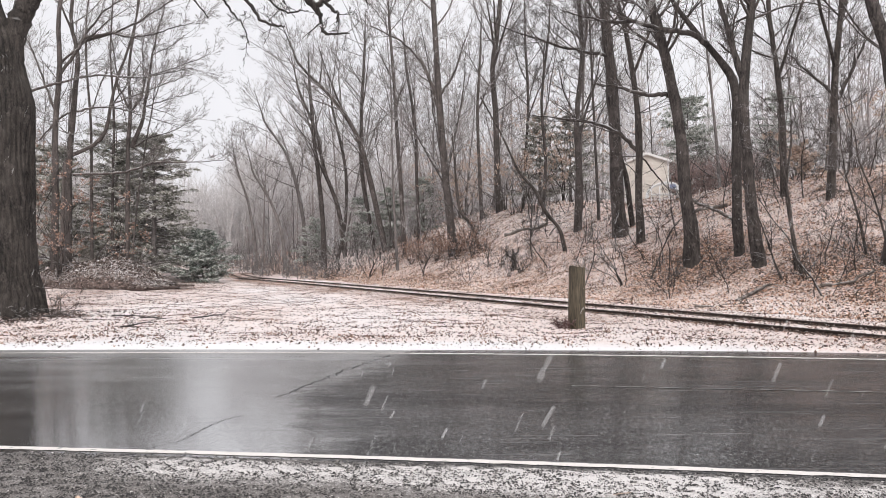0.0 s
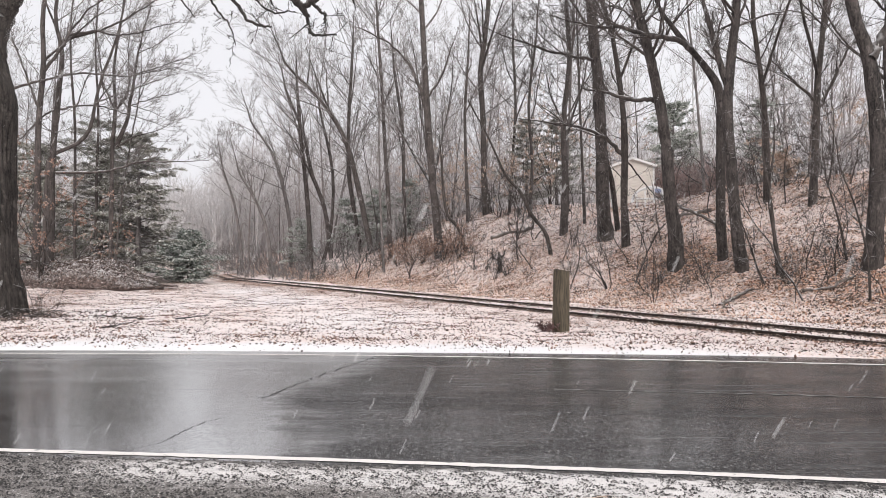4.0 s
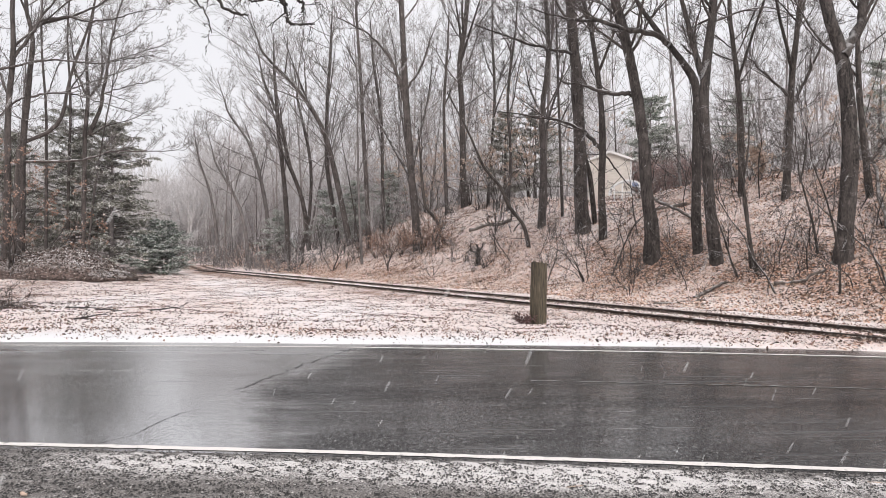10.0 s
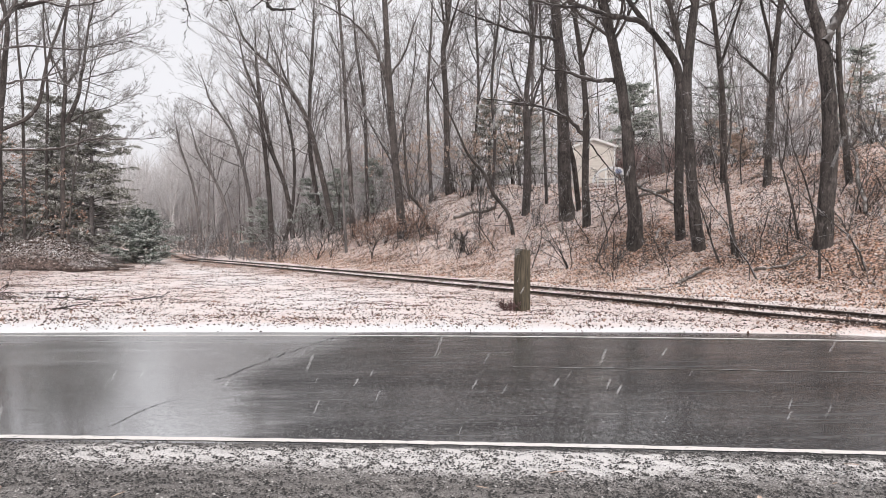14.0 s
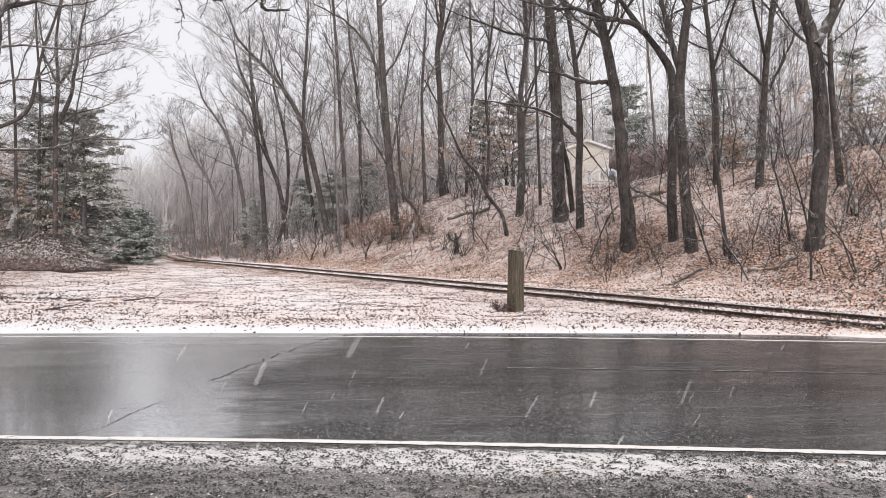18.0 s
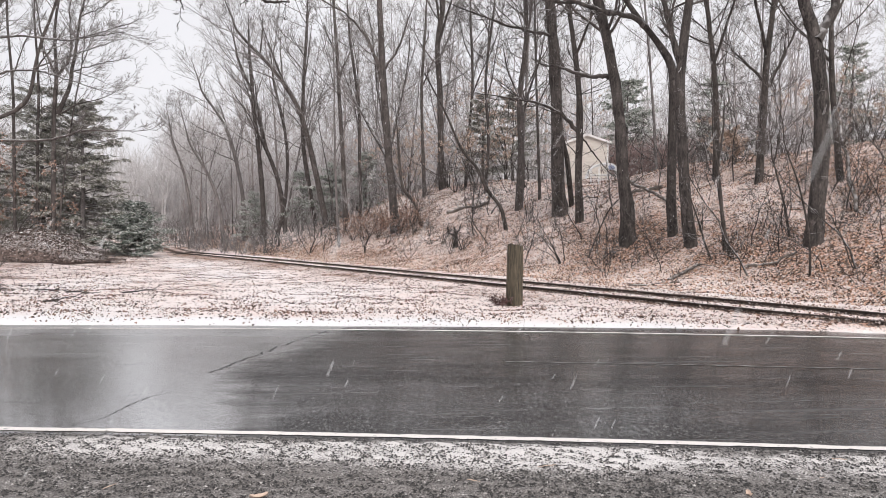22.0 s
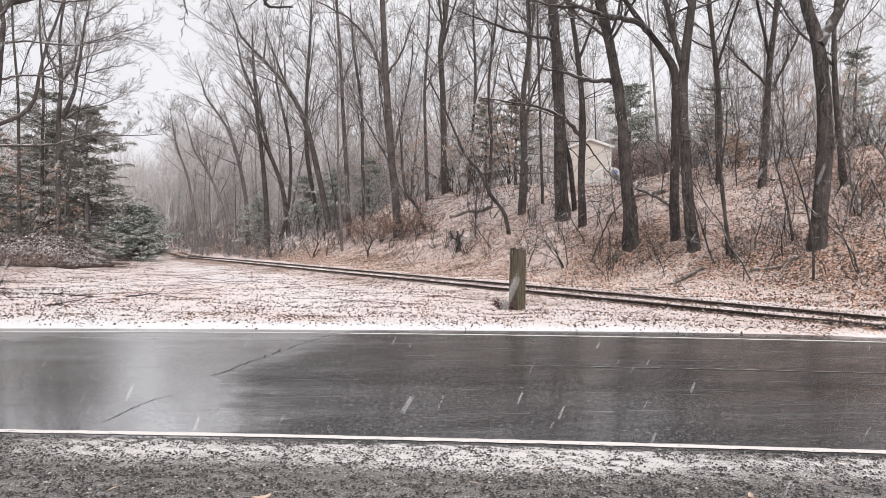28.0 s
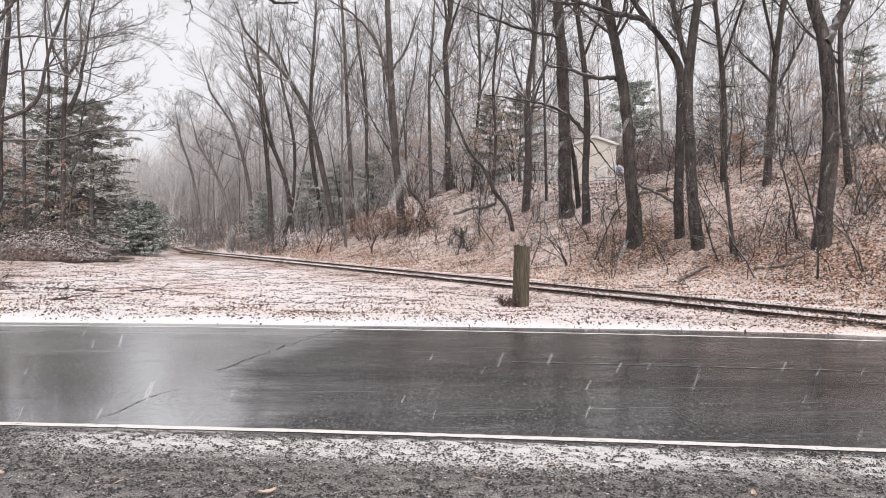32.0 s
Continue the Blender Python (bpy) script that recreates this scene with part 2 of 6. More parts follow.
    k.put(k.mix(even, k.ramp(near, (0.1, 0.20), (0.8, 0.12)), k.ramp(k.math("ADD", lane, k.math("MULTIPLY", k.math("SUBTRACT", wave, 0.5), 0.6)), (0.0, 0.12), (0.35, 0.16), (0.95, 0.30))), k.b.inputs["Coat Roughness"])
    h = k.math("ADD", k.math("ADD", k.math("MULTIPLY", grit, 0.7), k.math("MULTIPLY", chip, 1.0)), k.math("MULTIPLY", fleck, 1.2))
    b = k.n.new("ShaderNodeBump")
    b.inputs["Distance"].default_value = 0.004
    k.put(k.math("MULTIPLY_ADD", even, -0.16, 0.26), b.inputs["Strength"])
    k.l.new(h, b.inputs["Height"])
    k.l.new(b.outputs[0], k.b.inputs["Normal"])
    bare = k.math("MULTIPLY", k.math("MULTIPLY", k.math("SUBTRACT", 1.0, even), k.math("SUBTRACT", 1.0, k.math("MULTIPLY", near, 0.8))), k.math("MULTIPLY", k.math("MULTIPLY", k.math("SUBTRACT", 1.0, k.math("MULTIPLY", worn, 0.8)), k.ramp(film, (0.40, 0.80), (0.62, 0.12))), k.ramp(fleck, (0.42, 1.0), (0.62, 0.5))))
    dry = k.n.new("ShaderNodeBsdfDiffuse")
    k.put(c, dry.inputs["Color"])
    both = k.n.new("ShaderNodeMixShader")
    k.put(bare, both.inputs[0])
    k.l.new(k.b.outputs[0], both.inputs[1])
    k.l.new(dry.outputs[0], both.inputs[2])
    k.l.new(both.outputs[0], k.n["Material Output"].inputs["Surface"])
    return k.m


def paint_material():
    k = Mat("worn_white_paint", 0.45)
    wear = k.noise(16, 6)
    k.color(k.mix(k.ramp(wear, (0.31, 1.0), (0.40, 0.0)), (0.80, 0.765, 0.735), (0.12, 0.117, 0.115)))
    k.bump(wear, 0.2, 0.003)
    return k.m


def faint_paint_material():
    k = Mat("almost_gone_paint", 0.35)
    wear = k.noise(9, 6, k.stretch(0.4, 3, 1))
    k.color(k.mix(k.ramp(wear, (0.45, 1.0), (0.62, 0.0)), (0.34, 0.33, 0.32), (0.05, 0.049, 0.05)))
    return k.m


def gravel_material():
    k = Mat("wet_gravel", 0.55)
    fine, mid, cell = k.noise(90, 4), k.noise(5.0, 5), k.cells(70)
    c = k.mix(k.ramp(fine, (0.35, 0.0), (0.7, 1.0)), (0.052, 0.047, 0.044), (0.36, 0.335, 0.318))
    snow = k.attr("snow")
    gate = k.math("ADD", k.math("ADD", k.math("MULTIPLY", mid, 0.30), k.math("MULTIPLY", k.noise(70, 5, None, 0.75), 1.40)), k.math("MULTIPLY", snow, 0.70))
    mask = k.ramp(k.math("MULTIPLY", gate, 0.6), (0.63, 0.0), (0.775, 0.97))
    k.color(k.mix(mask, c, (0.83, 0.80, 0.79))).bump(k.math("ADD", cell, fine), 0.8, 0.015)
    return k.m


def stone_material():
    k = Mat("pebbles", 0.5)
    c = k.ramp(k.island(), (0.0, (0.014, 0.013, 0.013)), (0.58, (0.03, 0.028, 0.027)), (0.76, (0.15, 0.14, 0.133)), (0.96, (0.27, 0.255, 0.245)), (1.0, (0.62, 0.60, 0.59)))
    k.color(c)
    return k.m


def leaf_material(name, *stops):
    k = Mat(name, 0.75)
    c = k.ramp(k.island(), *stops)
    k.color(k.mix(k.math("MULTIPLY", k.noise(60, 3), 0.35), c, (0.05, 0.03, 0.022)))
    return k.m


M_GROUND = ground_material()
M_ROAD = asphalt_material()
M_PAINT = paint_material()
M_FAINT = faint_paint_material()
M_GRAVEL = gravel_material()
M_STONE = stone_material()
M_LEAF = leaf_material("fallen_leaves", (0.0, (0.03, 0.021, 0.018)), (0.24, (0.06, 0.038, 0.03)), (0.32, (0.44, 0.23, 0.145)), (0.5, (0.84, 0.53, 0.38)), (0.7, (0.92, 0.74, 0.63)), (1.0, (0.93, 0.87, 0.85)))
M_LAWNLEAF = leaf_material("sodden_leaves", (0.0, (0.022, 0.016, 0.014)), (0.40, (0.075, 0.047, 0.038)), (0.68, (0.24, 0.14, 0.105)), (1.0, (0.52, 0.34, 0.26)))
M_HEAPLEAF = leaf_material("matted_leaves", (0.0, (0.02, 0.016, 0.015)), (0.55, (0.07, 0.05, 0.043)), (0.78, (0.22, 0.155, 0.13)), (1.0, (0.70, 0.64, 0.62)))
M_DAMP = leaf_material("damp_dark_leaves", (0.0, (0.022, 0.016, 0.014)), (0.55, (0.075, 0.05, 0.04)), (0.8, (0.20, 0.115, 0.08)), (1.0, (0.46, 0.30, 0.22)))
M_RUSSET = leaf_material("russet_leaves", (0.0, (0.20, 0.115, 0.085)), (0.5, (0.38, 0.235, 0.18)), (0.85, (0.54, 0.39, 0.32)), (1.0, (0.68, 0.60, 0.56)))
M_TAN = leaf_material("pale_beech_leaves", (0.0, (0.40, 0.27, 0.20)), (0.5, (0.62, 0.47, 0.38)), (1.0, (0.80, 0.68, 0.60)))
# hemlock green paled to hold the haze; the top stops are snow
M_NEEDLE = leaf_material("hazed_needles", (0.0, (0.16, 0.166, 0.137)), (0.40, (0.31, 0.315, 0.268)), (0.58, (0.44, 0.44, 0.395)), (0.70, (0.65, 0.645, 0.62)), (1.0, (0.88, 0.88, 0.88)))
M_PINE = leaf_material("blue_green_needles", (0.0, (0.06, 0.09, 0.074)), (0.36, (0.14, 0.195, 0.16)), (0.50, (0.28, 0.335, 0.295)), (0.58, (0.66, 0.69, 0.67)), (1.0, (0.90, 0.91, 0.91)))
M_PALE = leaf_material("snowy_needles", (0.0, (0.13, 0.17, 0.13)), (0.28, (0.24, 0.29, 0.235)), (0.42, (0.53, 0.57, 0.53)), (1.0, (0.88, 0.885, 0.88)))


def plain_material(name, a, b, scale=8.0, rough=0.7, metal=0.0, stretch=(1, 1, 1), bump=0.3, dust=0.0):
    k = Mat(name, rough, metal)
    g = k.noise(scale, 5, k.stretch(*stretch))
    c = k.mix(k.ramp(g, (0.35, 0.0), (0.65, 1.0)), a, b)
    if dust:
        c = k.mix(k.math("MULTIPLY", k.upward(0.5, 0.9), k.ramp(k.noise(12, 4), (0.4, 0.0), (0.6, dust))), c, SNOW)
    k.color(c).bump(g, bump, 0.01)
    return k.m


M_HEAP = plain_material("mouldering_brush", (0.045, 0.034, 0.03), (0.22, 0.165, 0.15), 9, 0.95, bump=1.0, dust=0.9)
M_RAIL = plain_material("rusty_steel", (0.014, 0.011, 0.009), (0.048, 0.031, 0.024), 14, 0.85, 0.1)
M_TIE = plain_material("creosoted_wood", (0.025, 0.021, 0.018), (0.085, 0.07, 0.06), 5, 0.85, stretch=(1, 8, 8), dust=0.9)
M_POST = plain_material("weathered_post_wood", (0.020, 0.0155, 0.0105), (0.115, 0.094, 0.064), 6, 0.85, stretch=(6, 6, 0.5), bump=0.9, dust=0.5)
M_SIDING = plain_material("cream_siding", (0.60, 0.55, 0.50), (0.70, 0.65, 0.60), 2.5, 0.6, stretch=(1, 1, 4), bump=0.1)
M_TRIM = plain_material("white_trim", (0.72, 0.71, 0.70), (0.80, 0.79, 0.78), 4, 0.6)
M_DARKWALL = plain_material("wall_shade_and_saddle_grey", (0.13, 0.125, 0.125), (0.2, 0.19, 0.19), 4, 0.8)
M_ROOF = plain_material("snow_dusted_shingles", (0.62, 0.58, 0.57), (0.80, 0.78, 0.78), 7, 0.9)
M_WHITE = plain_material("white_enamel", (0.72, 0.73, 0.75), (0.8, 0.8, 0.8), 5, 0.4)
M_BLUE = plain_material("faded_blue_plastic", (0.22, 0.26, 0.40), (0.30, 0.34, 0.48), 5, 0.5)
M_CRACK = plain_material("tar_crack", (0.010, 0.010, 0.010), (0.03, 0.03, 0.03), 20, 0.5)
M_FLAKE = Mat("snowflake", 0.9, 0.0, (0.92, 0.92, 0.93)).m


# ---------------------------------------------------------------- mesh helpers
def mesh_of(name, verts, faces, material, smooth=True):
    me = bpy.data.meshes.new(name)
    me.from_pydata([tuple(v) for v in verts] if not isinstance(verts, np.ndarray) else verts.tolist(), [], faces if isinstance(faces, list) else faces.tolist())
    if smooth:
        me.polygons.foreach_set("use_smooth", np.ones(len(me.polygons), bool))
    for m in material if isinstance(material, (list, tuple)) else [material]:
        me.materials.append(m)
    me.update()
    return me


def part_of(name, me, parent, label=""):
    ob = new(name, me)
    ob.parent = parent
    return tagged(ob, label) if label else ob


def part(name, bm, material, parent, label=""):
    me = bpy.data.meshes.new(name)
    bm.to_mesh(me)
    bm.free()
    me.materials.append(material)
    return part_of(name, me, parent, label)


def empty(name, x, y, z, rz=0.0):
    ob = new(name)
    ob.matrix_basis = pose(x, y, z, 0, 0, rz)
    return ob


def box(sx, sy, sz, at=(0, 0, 0), bevel=0.0, turn=None):
    bm = bmesh.new()
    bmesh.ops.create_cube(bm, size=1)
    bmesh.ops.scale(bm, vec=(sx, sy, sz), verts=bm.verts)
    if bevel:
        bmesh.ops.bevel(bm, geom=bm.edges[:], offset=bevel, segments=2, affect="EDGES")
    if turn:
        bmesh.ops.transform(bm, matrix=turn, verts=bm.verts)
    bmesh.ops.translate(bm, vec=at, verts=bm.verts)
    return bm


def unit(v):
    return v / np.maximum(np.linalg.norm(v, axis=-1, keepdims=True), 1e-9)


def tubes(pts, rad, sides):
    """Many tapered tubes at once: pts (n, k, 3), rad (n, k)."""
    n, k, _ = pts.shape
    tang = unit(np.gradient(pts, axis=1))
    ref = np.where(np.abs(tang[:, :1, 2:3]) > 0.9, (1.0, 0, 0), (0, 0, 1.0))
    a = unit(np.cross(tang, np.broadcast_to(ref, tang.shape)))
    b = np.cross(tang, a)
    ang = np.arange(sides) * 2 * np.pi / sides
    ring = pts[:, :, None] + rad[:, :, None, None] * (np.cos(ang)[:, None] * a[:, :, None] + np.sin(ang)[:, None] * b[:, :, None])
    idx = np.arange(n * k * sides).reshape(n, k, sides)
    nxt = np.roll(idx, -1, axis=2)
    faces = np.stack([idx[:, :-1], nxt[:, :-1], nxt[:, 1:], idx[:, 1:]], -1).reshape(-1, 4)
    return ring.reshape(-1, 3), faces


def spikes(rng, p, d, length, radius):
    """Many short pointed twigs at once, three faces each."""
    d = unit(d)
    a = unit(np.cross(d, rng.normal(0, 1, d.shape)))
    b = np.cross(d, a)
    r = radius[:, None]
    v = np.stack([p + a * r, p + (b * 0.87 - a * 0.5) * r, p - (b * 0.87 + a * 0.5) * r, p + d * length[:, None]], 1)
    i = np.arange(len(p))[:, None] * 4
    return v.reshape(-1, 3), np.concatenate([i + (0, 1, 3), i + (1, 2, 3), i + (2, 0, 3)])


def grow(rng, p, d, length, radius, segs, lift, wander, tip=0.3):
    """Lets branches grow from p along d, bending up by lift and wandering."""
    pts, step = [p], (length / segs)[:, None]
    d = unit(d)
    for _ in range(segs):
        d = unit(d + rng.normal(0, wander, d.shape) + np.array((0, 0, lift)))
        p = p + d * step
        pts.append(p)
    pts = np.stack(pts, 1)
    rad = radius[:, None] * np.linspace(1, tip, segs + 1)[None]
    return pts, rad


def sprout(rng, pts, rad, length, count, near, spread, ratio):
    """Where and how the next, finer branches leave the given ones."""
    n, k, _ = pts.shape
    at = rng.uniform(near, 0.99, (n, count)) * (k - 1)
    i = np.minimum(at.astype(int), k - 2)
    f = (at - i)[..., None]
    rows = np.arange(n)[:, None]
    p = pts[rows, i] * (1 - f) + pts[rows, i + 1] * f
    t = unit(pts[rows, i + 1] - pts[rows, i])
    side = unit(np.cross(t, rng.normal(0, 1, t.shape)))
    a = rng.uniform(*spread, (n, count, 1))
    d = t * np.cos(a) + side * np.sin(a)
    r = rad[rows, i] * 0.55
    long = length[:, None] * ratio * rng.uniform(0.6, 1.2, (n, count)) * (1.15 - 0.5 * at / (k - 1))
    return p.reshape(-1, 3), d.reshape(-1, 3), long.ravel(), r.ravel()


def joined(pieces):
    verts, faces, start = [], [], 0
    for v, f in pieces:
        verts.append(v)
        faces += (f + start).tolist()
        start += len(v)
    return np.concatenate(verts), faces


def crown_mesh(rng, p, d, length, radius, fine=2, material=None, lift=0.06, counts=(7, 6, 4), thin=0.006, wander=0.09):
    """Limbs with three further orders of long sweeping branches, as one mesh."""
    pieces = []
    pts, rad = grow(rng, p, d, length, radius, 7, lift, wander)
    pieces.append(tubes(pts, np.maximum(rad, thin), 5))
    spreads = ((0.35, 0.8), (0.35, 0.85), (0.3, 0.9))
    for level in range(fine):
        p, d, length, radius = sprout(rng, pts, rad, length, counts[level], 0.2, spreads[level], 0.5)
        if level == 2:
            pieces.append(spikes(rng, p, d + (0, 0, 0.12), length, np.maximum(radius * 0.8, thin)))
            break
        segs = (4, 3)[level]
        pts, rad = grow(rng, p, d, length, radius, segs, lift * 0.8, wander * 1.1)
        pieces.append(tubes(pts, np.maximum(rad, thin), 3))
    v, f = joined(pieces)
    return mesh_of("crown", v, f, material or M_TWIG)


def cards(rng, centre, size, slim=0.5, flat=0.6):
    """Small folded leaves, four corners each, at the given centres."""
    n = len(centre)
    u = unit(rng.normal(0, 1, (n, 3)) * (1, 1, 1 - flat))
    w = unit(np.cross(u, rng.normal(0, 1, (n, 3)) * (1 - flat, 1 - flat, 1)))
    s = (size * rng.uniform(0.6, 1.3, n))[:, None]
    fold = np.cross(u, w) * s * 0.22
    c = np.stack([centre - u * s, centre - w * s * slim + fold, centre + u * s, centre + w * s * slim + fold], 1)
    i = np.arange(n)[:, None] * 4
    return c.reshape(-1, 3), np.concatenate([i + (0, 1, 2), i + (0, 2, 3)])


# ---------------------------------------------------------------- the land
ALONG, ACROSS, ON_TRACK, NEARER = np.array((-0.495, 0.869)), np.array((0.869, 0.495)), np.array((7.2, 17.3)), 0.9


def ease(t):
    t = np.clip(t, 0, 1)
    return t * t * (3 - 2 * t)


def track_place(x, y):
    """Distance beyond the track's middle and distance along it."""
    dx, dy = x - ON_TRACK[0], y - ON_TRACK[1]
    return dx * ACROSS[0] + dy * ACROSS[1], dx * ALONG[0] + dy * ALONG[1]


def near_edge(x):
    return 5.42 - 0.134 * x - 0.004 * x * np.clip(x, -8, 8)


def far_edge(x):
    return 11.43 - 0.105 * x - 0.006 * x * np.clip(x, -8, 8)


def apron(x):
    """Width of the bare asphalt beyond the far line; it widens to the right."""
    return 0.40 + 0.052 * np.clip(x + 0.5, 0, 6) - 0.08 * np.clip(x - 7, 0, 3)


def land(x, y):
    """Height of the bare ground."""
    s, a = track_place(x, y)
    k = ease((a - 30) / 35)
    z = (5.2 - 3.0 * k) * ease((s - 2.6) / 13) + 0.05 * np.clip(s - 12, 0, 90) * (1 - 0.5 * k)
    z = z - 0.55 * np.exp(-((x - 12.2) ** 2 + (y - 38.5) ** 2) / 24.0)
    return z + 0.8 * ease((-x - 15) / 10) * ease((y - 30) / 15)


def roll_of_ground(x, y):
    """Small humps, none on the road or the track."""
    h = 0.05 * np.sin(x * 1.3 + 1.7 * np.sin(y * 0.7)) * np.sin(y * 1.1 + x * 0.4) + 0.03 * np.sin(x * 3.1 + y * 2.3) * np.sin(y * 3.7 - x)
    s, _ = track_place(x, y)
    off_track = ease((np.abs(s + NEARER) - 1.8) / 2.0)
    return h * off_track * ease((y - far_edge(x) - 1.2) / 3.0) * (1 + 2.2 * ease((s - 3) / 5))


def height(x, y):
    return float(land(np.float64(x), np.float64(y)) + roll_of_ground(np.float64(x), np.float64(y)))


def sheet(name, xs, ys, zfun, material, extra=None):
    gx, gy = np.meshgrid(xs, ys)
    gz = zfun(gx, gy)
    n, m = gx.shape
    idx = np.arange(n * m).reshape(n, m)
    faces = np.stack([idx[:-1, :-1], idx[:-1, 1:], idx[1:, 1:], idx[1:, :-1]], -1).reshape(-1, 4)
    me = mesh_of(name, np.stack([gx, gy, gz], -1).reshape(-1, 3), faces, material)
    for key, values in (extra or {}).items():
        a = me.attributes.new(key, "FLOAT", "POINT")
        a.data.foreach_set("value", values(gx, gy).astype(np.float32).ravel())
    return me


def ground_height(x, y):
    z = land(x, y) + roll_of_ground(x, y)
    on_road = ease((far_edge(x) + apron(x) + 0.12 - y) / 0.2)
    s, a = track_place(x, y)
    bed = 0.06 * (1 - ease((np.abs(s + NEARER) - 1.2) / 0.9))
    return np.where(on_road > 0, z * (1 - on_road) - 0.10 * on_road, z) + bed * (1 - on_road) + 0.035 * ease((y - far_edge(x) - apron(x) - 0.05) / 0.3) * (1 - ease((y - far_edge(x) - 1.9) / 0.8))


def litter_cover(x, y):
    s, a = track_place(x, y)
    verge = ease((y - far_edge(x) - 0.85 + 0.06 * np.clip(x, 0, 6) + 0.12 * np.clip(x - 5, 0, 5) - 0.12 * np.sin(x * 1.7)) / 0.8)
    c = 0.20 * verge + 0.08 * verge * np.sin(x * 0.8) * np.sin(y * 0.45 + x * 0.2)
    c = c + 0.16 * (1 - ease((np.abs(s + NEARER + 1.6) - 0.3) / 1.6)) * verge
    c = c + 0.235 * ease((s - 2.4) / 2.4) + 0.30 * (1 - ease((np.abs(np.abs(s + NEARER) - 0.8) - 0.10) / 0.22)) * verge
    c = c - 0.12 * ease((s - 7) / 6.0) * (0.5 + 0.5 * ease((a - 2) / 10)) - 0.08 * ease((s - 4.5) / 3.0) * ease((a - 7) / 7) - 0.07 * ease((2 - a) / 6) * ease((s - 3) / 3)
    return c + 0.12 * ease((-x - 9) / 5) * ease((y - 16) / 4)


xs = np.concatenate([-np.geomspace(900, 34, 16), np.arange(-33, 34, 0.33), np.geomspace(34, 900, 16)])
ys = np.concatenate([np.linspace(-400, -20, 8), np.arange(-16, 10, 2.0), np.arange(10, 62, 0.30), np.geomspace(62.5, 900, 26)])
tagged(new("ground", sheet("ground", xs, ys, ground_height, M_GROUND, {"litter": litter_cover})), "snow-dusted ground with fallen leaves rising to a wooded bank", "ground", kind="structure")


# ---------------------------------------------------------------- road and shoulder
def joint_x(y):
    """The ragged seam between the older smooth asphalt and the rough one."""
    return np.where(y > 8, -1.9 + (y - 8) * 0.30, -1.9 + (8 - y) * 0.28) + 0.08 * np.sin(y * 2.1) + 0.04 * np.sin(y * 5.3 + 1)


def crown_z(x, y):
    lo, hi = near_edge(x) - 0.32, far_edge(x) + apron(x) + 0.06
    f = (y - lo) / (hi - lo)
    return 0.014 * (1 - (2 * f - 1) ** 2) - 0.012


def carriageway():
    """The road, with a slight crown; one side of the seam is smoother than the other."""
    x = np.concatenate([np.linspace(-170, -14, 20), np.arange(-13.8, 14, 0.2), np.linspace(14.2, 170, 20)])
    f = np.linspace(0, 1, 40)
    gx, gf = np.meshgrid(x, f)
    lo, hi = near_edge(gx) - 0.32, far_edge(gx) + apron(gx) + 0.06
    gy = lo + (hi - lo) * gf
    n, m = gx.shape
    idx = np.arange(n * m).reshape(n, m)
    faces = np.stack([idx[:-1, :-1], idx[:-1, 1:], idx[1:, 1:], idx[1:, :-1]], -1).reshape(-1, 4)
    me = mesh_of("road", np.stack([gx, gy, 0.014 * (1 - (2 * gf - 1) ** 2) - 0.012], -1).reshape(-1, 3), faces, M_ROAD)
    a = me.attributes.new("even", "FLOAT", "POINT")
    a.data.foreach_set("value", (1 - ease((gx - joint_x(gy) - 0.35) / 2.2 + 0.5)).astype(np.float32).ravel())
    lane = me.attributes.new("lane", "FLOAT", "POINT")
    lane.data.foreach_set("value", gf.astype(np.float32).ravel())
    tagged(new("road", me), "wet dark asphalt road mirroring the pale sky and trees", "road", kind="structure")


carriageway()


def line_strip(name, middle, wide, x0, x1, material, label, ragged=0.005):
    x = np.concatenate([np.linspace(x0, -13, 12), np.arange(-12.9, 13, 0.1), np.linspace(13, x1, 12)]) if x0 < -13 else np.arange(x0, x1, 0.1)
    rng = np.random.default_rng(5)
    y = middle(x)
    a, b = y - wide / 2 + rng.normal(0, ragged, len(x)), y + wide / 2 + rng.normal(0, ragged, len(x))
    v = np.concatenate([np.stack([x, a, crown_z(x, a) + 0.005], -1), np.stack([x, b, crown_z(x, b) + 0.005], -1)])
    n = len(x)
    i = np.arange(n - 1)
    return tagged(new(name, mesh_of(name, v, np.stack([i, i + 1, i + 1 + n, i + n], -1), material)), label, "road marking", kind="structure")


line_strip("edge_line_near", near_edge, 0.085, -150, 150, M_PAINT, "worn white painted edge line on wet asphalt")
line_strip("edge_line_far", far_edge, 0.10, -150, 6.6, M_PAINT, "worn white painted edge line beside the snowy verge", 0.012)
line_strip("centre_line", lambda x: 8.66 - 0.125 * x - 0.004 * x * np.clip(x, -8, 8), 0.035, 1.6, 9.5, M_FAINT, "faint worn centre line on wet asphalt", 0.012)


